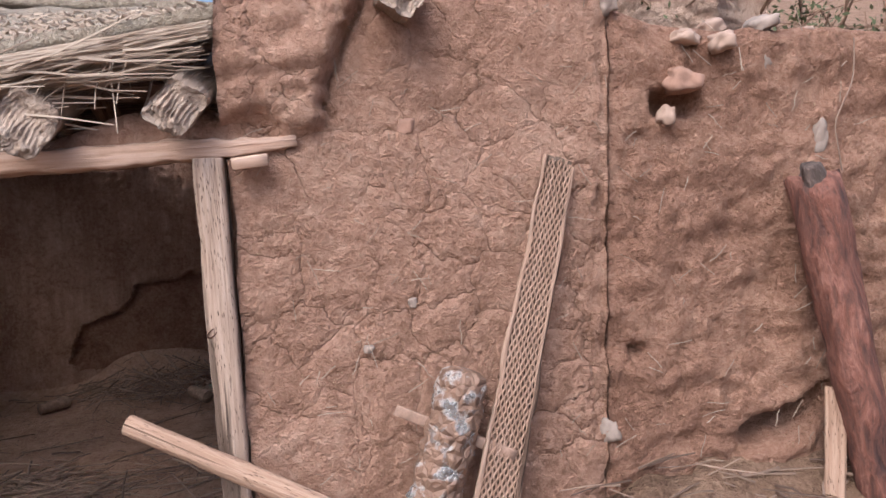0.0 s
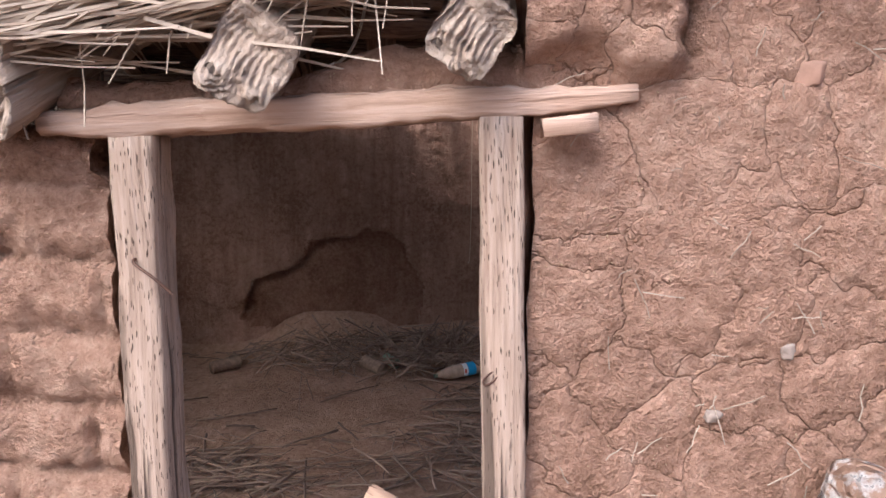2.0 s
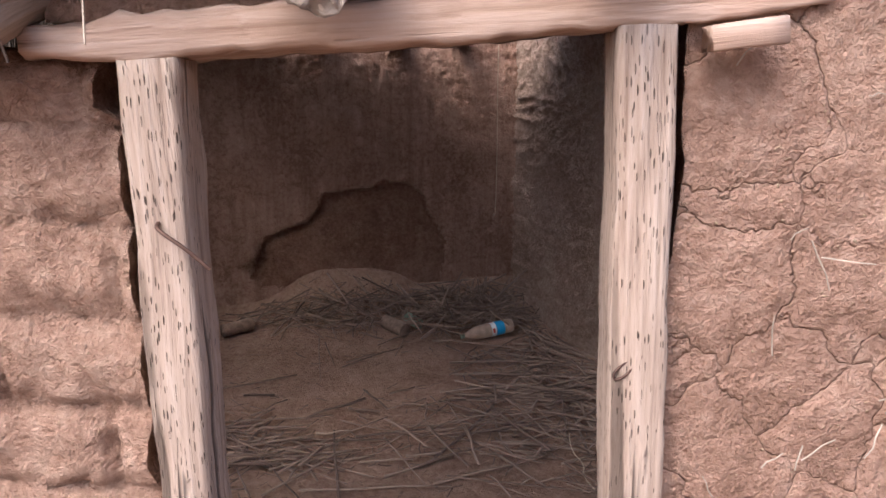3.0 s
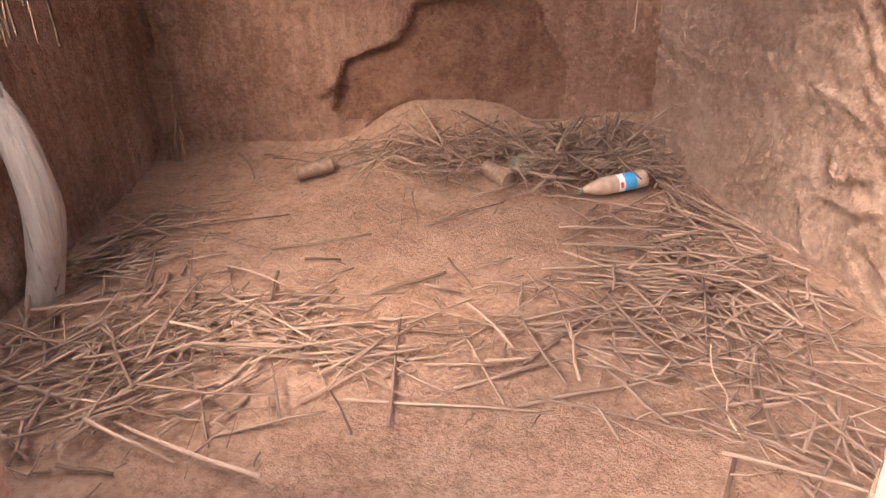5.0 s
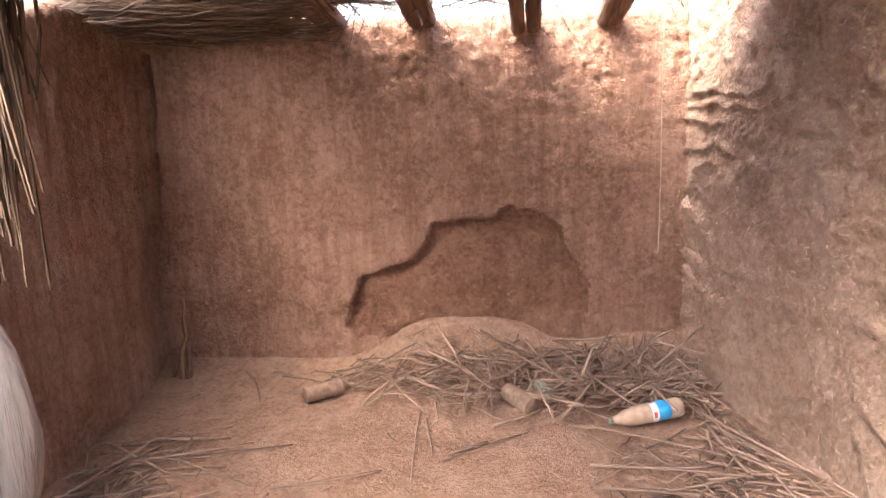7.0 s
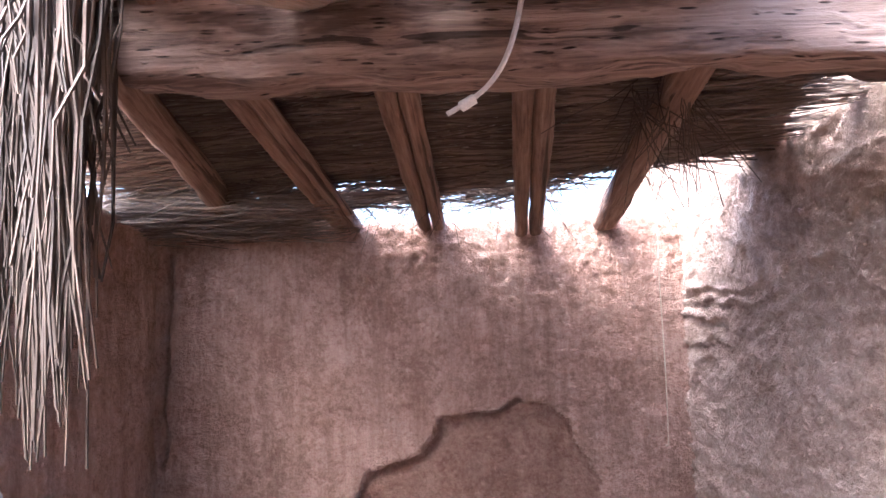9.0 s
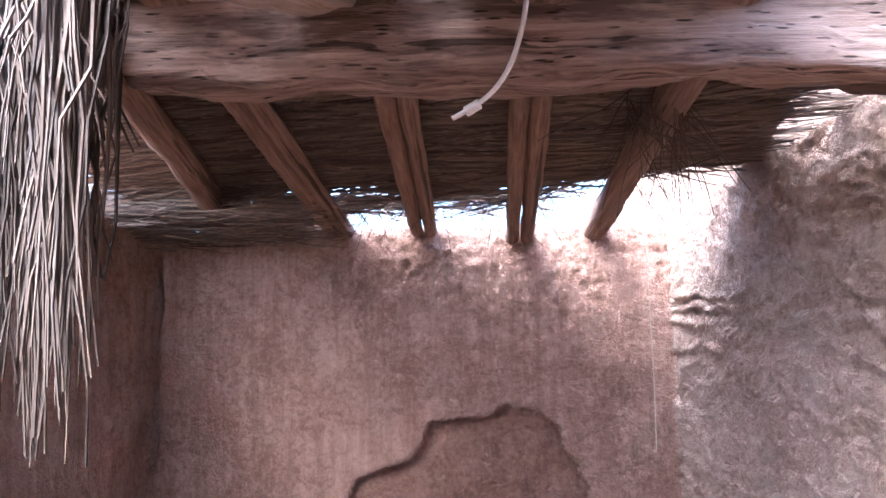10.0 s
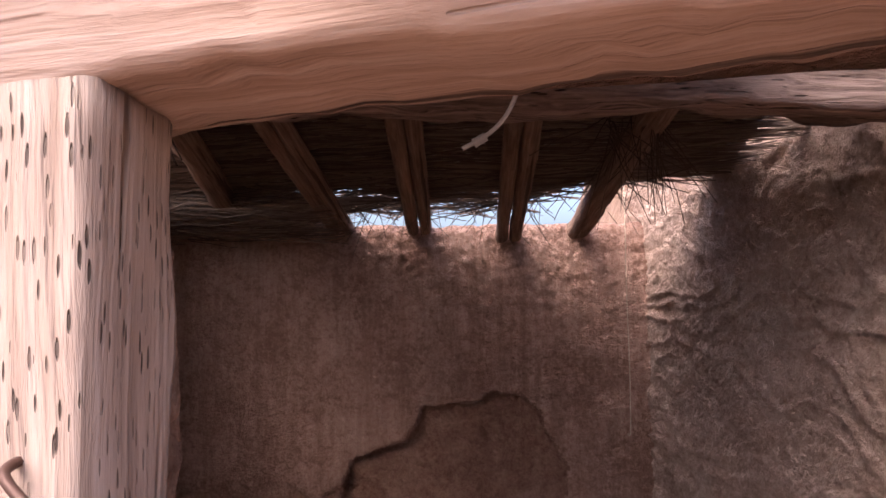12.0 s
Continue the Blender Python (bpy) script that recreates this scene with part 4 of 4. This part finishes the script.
stone((2.16, 0.02, 1.95), (0.025, 0.03, 0.045), STONE_GREY, "grey stone set upright in the wall", seed=24)
stone((0.955, -0.005, 1.742), (0.028, 0.012, 0.036), STONE_RED, "flat reddish stone showing through the plaster", seed=27)
stone((0.82, -0.008, 1.06), (0.02, 0.012, 0.016), STONE_GREY, "small grey pebble in the plaster", seed=29)
stone((0.96, -0.004, 1.2), (0.016, 0.01, 0.018), STONE_GREY, "small dark pebble in the plaster", seed=31)
for k in range(9):
    x = 1.78 + 0.2 * k + rnd.uniform(-0.05, 0.05)
    stone((x, 0.12 + rnd.uniform(-0.08, 0.1), 2.075), (rnd.uniform(0.03, 0.075), 0.06, rnd.uniform(0.02, 0.035)), rnd.choice((STONE, STONE_GREY, STONE)), "stone lying along the top of the mud wall", seed=40 + k)
m, L = along((0.445, -0.055, 1.634), (0.545, -0.055, 1.646))
tagged(box_beam(L, 0.05, 0.035, LINTELWOOD, "wood_chock", None, m, 0.004, 2.0, 0.03, 0.004), "small wood block wedged under the lintel end", "block")
m, L = along((0.61, -0.055, 1.86), (0.67, -0.05, 1.835))
tagged(box_beam(L, 0.02, 0.012, LOGWOOD, "wood_chip", None, m, 0.004, 5.0, 0.02, 0.004), "pale wood chip stuck in the plaster", "chip")

# debris at the foot of the wall
items = []
for k in range(420):
    x = rnd.uniform(1.6, 3.2)
    y = rnd.uniform(-0.9, -0.02)
    z = ground_z(x, y) + 0.008
    a, le = rnd.uniform(0, 6.3), rnd.uniform(0.05, 0.3)
    items.append((stalk((x, y, z), (x + le * math.cos(a), min(y + le * math.sin(a), -0.04), z + rnd.uniform(0, 0.05)), 0, 2, 0.01, rnd), rnd.uniform(0.002, 0.007), 0.002))
tagged(strands("twig_litter", items, REED), "dry twigs and bark scraps at the foot of the wall", "litter", kind="stuff")
tagged(wire("thin_root", [(2.45, -0.03, 2.02), (2.46, -0.03, 1.9), (2.42, -0.035, 1.82), (2.38, -0.035, 1.74), (2.4, -0.035, 1.66), (2.42, -0.03, 1.58)], 0.0022, REED), "thin pale root hanging down the mud wall", "root")
# straw ends stuck in the plaster
items = []
for k in range(170):
    x, z = rnd.uniform(0.5, 2.5), rnd.uniform(0.6, 2.2)
    a, le = rnd.uniform(0, 6.3), rnd.uniform(0.02, 0.09)
    items.append((stalk((x, -0.008, z), (x + le * math.cos(a), -0.014, z + le * math.sin(a)), 0, 3, 0.004, rnd), 0.0014, 0.001))
tagged(strands("plaster_straw", items, STRAW), "bits of straw stuck in the mud plaster", "straw", kind="stuff")

# ---- floor of the room ----
rnd = random.Random(11)


def lying(x, y, a, le, lift, r):
    dx, dy = le / 2 * math.cos(a), le / 2 * math.sin(a)
    p, q = (x - dx, y - dy), (x + dx, y + dy)
    zp, zq = floor_z(*p) + r + lift * rnd.random(), floor_z(*q) + r + lift * rnd.random()
    return (*p, zp), (*q, zq)


def ok(p):
    x, y = p[0], p[1]
    back = 3.40 + (x + 2.42) * 0.132
    right = 0.5 + 0.46 * (3.84 - y)
    left = -1.69 - (y - 0.26) * 0.2
    return left + 0.05 < x < right - 0.03 and 0.15 < y < back - 0.02


PILES = [(-0.05, 3.42, 0.4, 0.16, 0.13, 700, 0.1), (0.38, 3.5, 0.22, 0.14, 0.15, 380, 0.35), (-0.85, 3.42, 0.3, 0.12, 0.05, 230, 0.0), (0.62, 3.0, 0.2, 0.15, 0.04, 170, -0.7), (0.7, 2.45, 0.22, 0.28, 0.04, 320, -0.3), (0.45, 2.05, 0.4, 0.2, 0.03, 210, -0.2),
         (0.85, 1.55, 0.25, 0.3, 0.05, 150, -0.7), (-1.3, 1.48, 0.3, 0.22, 0.09, 300, 0.75), (-0.9, 1.75, 0.25, 0.14, 0.03, 190, 0.3), (-1.75, 2.2, 0.2, 0.3, 0.02, 190, 0.8), (-0.3, 2.3, 0.6, 0.6, 0.01, 80, 0.0), (-0.5, 1.75, 0.25, 0.1, 0.02, 60, -0.2)]
heaps, singles = [], []
for cx, cy, sx, sy, lift, count, lean in PILES:
    for k in range(count):
        x, y = rnd.gauss(cx, sx), rnd.gauss(cy, sy)
        le = min(0.6, max(0.06, rnd.expovariate(1 / 0.17)))
        r = rnd.uniform(0.003, 0.0075) if le > 0.15 else rnd.uniform(0.0015, 0.004)
        p, q = lying(x, y, rnd.gauss(lean, 0.9), le, lift, r)
        hide = any(abs(x - ox) < ow and abs(y - oy) < 0.15 for ox, oy, ow in ((0.31, 3.13, 0.24), (-0.27, 3.24, 0.13), (-1.27, 3.2, 0.12)))
        if ok(p) and ok(q) and not hide:
            (singles if le > 0.3 and len(singles) < 200 and rnd.random() < 0.6 else heaps).append((p, q, r))
tagged(strands("stick_litter", [(stalk(p, q, 0, 3, 0.006, rnd), r, r * 0.7) for p, q, r in heaps], REED, sides=6), "broken dry reed stalks strewn over the earth floor", "sticks", kind="stuff")
for p, q, r in singles:
    m, L = along(p, q)
    v, f = rod(L, r, r * 0.75, 7, 8, 0.15, bend=rnd.uniform(-0.02, 0.02), seed=rnd.random() * 50)
    tagged(mesh_ob("dry_stick", v, f, REED, m=m), "dry brown reed stick lying on the earth floor", "stick", "sticks strewn on the floor")
items = []
for k in range(2200):
    x, y = rnd.uniform(-2.0, 1.2), rnd.uniform(0.2, 3.6)
    p, q = lying(x, y, rnd.uniform(0, 6.3), rnd.uniform(0.01, 0.06), 0.003, 0.001)
    if ok(p) and ok(q) and fbm(x * 1.5, y * 1.5, 8, 2) > -0.1:
        items.append(((p, q), rnd.uniform(0.0008, 0.002), 0.0008))
tagged(strands("chaff", items, REED), "fine chaff and bark crumbs on the earth floor", "litter", kind="stuff")
m, L = along((0.28, 3.45, 0.10), (0.62, 3.66, 0.36))
v, f = rod(L, 0.009, 0.006, 8, 10, 0.15, seed=2)
tagged(mesh_ob("dry_stick", v, f, REED, m=m), "dry reed stick leaning up against the wall corner", "stick", "sticks strewn on the floor")
tagged(wire("loose_wire", [(0.62, 1.85, 0.06), (0.6, 1.72, 0.05), (0.65, 1.62, 0.04), (0.62, 1.52, 0.04), (0.66, 1.44, 0.03)], 0.0022, TWINE), "kinked pale wire lying among the sticks", "wire")

# bottle of drink with a blue label, lying
m, L = along((0.15, 3.10, 0.055), (0.475, 3.245, 0.085))
bottle = tagged(empty("water_bottle", m), "dusty plastic bottle with a blue and white label lying on sticks", "bottle")
prof = [(0.012, 0.0), (0.0135, 0.003), (0.0135, 0.025), (0.016, 0.03), (0.03, 0.065), (0.042, 0.11), (0.0445, 0.14), (0.0425, 0.15), (0.0445, 0.16), (0.0445, 0.185), (0.043, 0.19), (0.043, 0.285), (0.0445, 0.292), (0.0445, 0.33), (0.04, 0.348), (0.02, 0.352)]
v, f = lathe(prof, 28)
mesh_ob("body", v, f, DUSTYPLASTIC, bottle)
v, f = lathe([(0.0150, -0.002), (0.0155, 0.0), (0.0155, 0.018), (0.0145, 0.019)], 20)
mesh_ob("cap", v, f, GREENCAN, bottle, "dull dark screw cap")
for nm, a, b, mt, lb in (("label", 0.195, 0.225, LABELWHITE, "white label band"), ("label", 0.228, 0.285, LABEL, "blue label band")):
    v, f = lathe([(0.0442, a), (0.0446, a + 0.001), (0.0446, b - 0.001), (0.0442, b)], 28)
    mesh_ob(nm, v, f, mt, bottle, lb)
v, f = lathe([(0.0449, 0.2), (0.0449, 0.216)], 28)
bars = [q for q in f[:-2] if (q[0] % 28) in (3, 4, 5, 6, 12, 13, 14, 20, 21, 22, 23)]
mesh_ob("label_mark", v, bars, LABELRED, bottle, "red bars printed on the label")


def tin(p, q, r, material, label):
    m, L = along(p, q)
    t = tagged(empty("tin_can", m), label, "can", "cans among the sticks")
    v, f = lathe([(r * 0.9, 0.0), (r, 0.002), (r * 1.04, 0.005), (r, 0.009), (r, L * 0.35), (r * 0.97, L * 0.4), (r, L * 0.45), (r, L - 0.009), (r * 1.04, L - 0.005), (r, L - 0.002), (r * 0.9, L)], 24, lambda a, z: 0.06 * fbm(math.cos(a), math.sin(a), z * 12, 2))
    mesh_ob("body", v, f, material, t)
    v, f = lathe([(r * 0.88, -0.001), (r * 0.88, 0.004)], 20)
    mesh_ob("end", v, f, material, t)


tin((-1.35, 3.17, 0.05), (-1.2, 3.3, 0.06), 0.04, CAN, "dusty dented can lying among dry sticks")
tin((-0.20, 3.2, 0.05), (-0.34, 3.33, 0.07), 0.045, CAN, "dusty brown can lying among dry sticks")
tin((-0.12, 3.31, 0.06), (-0.2, 3.42, 0.07), 0.035, GREENCAN, "small greenish can lying among dry sticks")

# root standing in the back corner
root = []
for dx, top in ((0, 0.47), (-0.06, 0.22), (0.04, 0.25)):
    root.append((stalk((-2.16 + dx, 3.36 - 0.02, 0.02), (-2.15 + dx * 0.2, 3.42, top), 0, 6, 0.016, rnd), 0.017, 0.004))
tagged(strands("dry_root", root, RAFTERWOOD, sides=7), "dry forked root standing in the wall corner", "root")

# ---- shrubs behind the wall ----
def shrub(cx, cy, base, size, seed):
    r = random.Random(seed)
    sh = tagged(empty("shrub", pose(cx, cy, base)), "sparse grey-green thorny shrub behind the wall", "shrub", "shrubs behind the wall")
    br, tips = [], []
    for k in range(26):
        a, up = r.uniform(0, 6.3), r.uniform(0.3, 1.0)
        q = Vector((math.cos(a) * size * r.uniform(0.4, 1), math.sin(a) * size * r.uniform(0.4, 1), size * up))
        pts = stalk((0, 0, 0), q, -0.1 * size, 5, 0.05 * size, r)
        br.append((pts, 0.018 * size, 0.004 * size))
        for j in range(7):
            p = Vector(pts[r.randint(2, 5)])
            t = p + Vector((r.gauss(0, 1), r.gauss(0, 1), r.gauss(0.2, 0.8))) * 0.2 * size
            br.append(((tuple(p), tuple(t)), 0.005 * size, 0.002 * size))
            tips += [p.lerp(t, r.random()) for _ in range(9)]
    strands("branch_tangle", br, RAFTERWOOD, sh)
    lv, lf = [], []
    for p in tips:
        for _ in range(2):
            c = p + Vector((r.gauss(0, 1), r.gauss(0, 1), r.gauss(0, 1))) * 0.03 * size
            u, w = Vector((r.gauss(0, 1), r.gauss(0, 1), r.gauss(0, 1))).normalized() * 0.018, Vector((r.gauss(0, 1), r.gauss(0, 1), r.gauss(0, 1))).normalized() * 0.009
            b = len(lv)
            lv += [tuple(c - u), tuple(c + w), tuple(c + u), tuple(c - w)]
            lf.append((b, b + 1, b + 2, b + 3))
    mesh_ob("foliage", lv, lf, LEAF, sh, smooth=False)


shrub(2.5, 1.1, 1.45, 1.0, 1)
shrub(3.2, 1.3, 1.5, 1.0, 7)
shrub(1.9, 1.6, 1.3, 1.1, 8)
shrub(3.9, 2.2, 1.5, 1.3, 2)
shrub(3.2, 3.4, 1.2, 1.2, 3)
shrub(1.0, 6.0, 0.4, 1.3, 4)
shrub(-1.6, 6.6, 0.5, 1.2, 5)
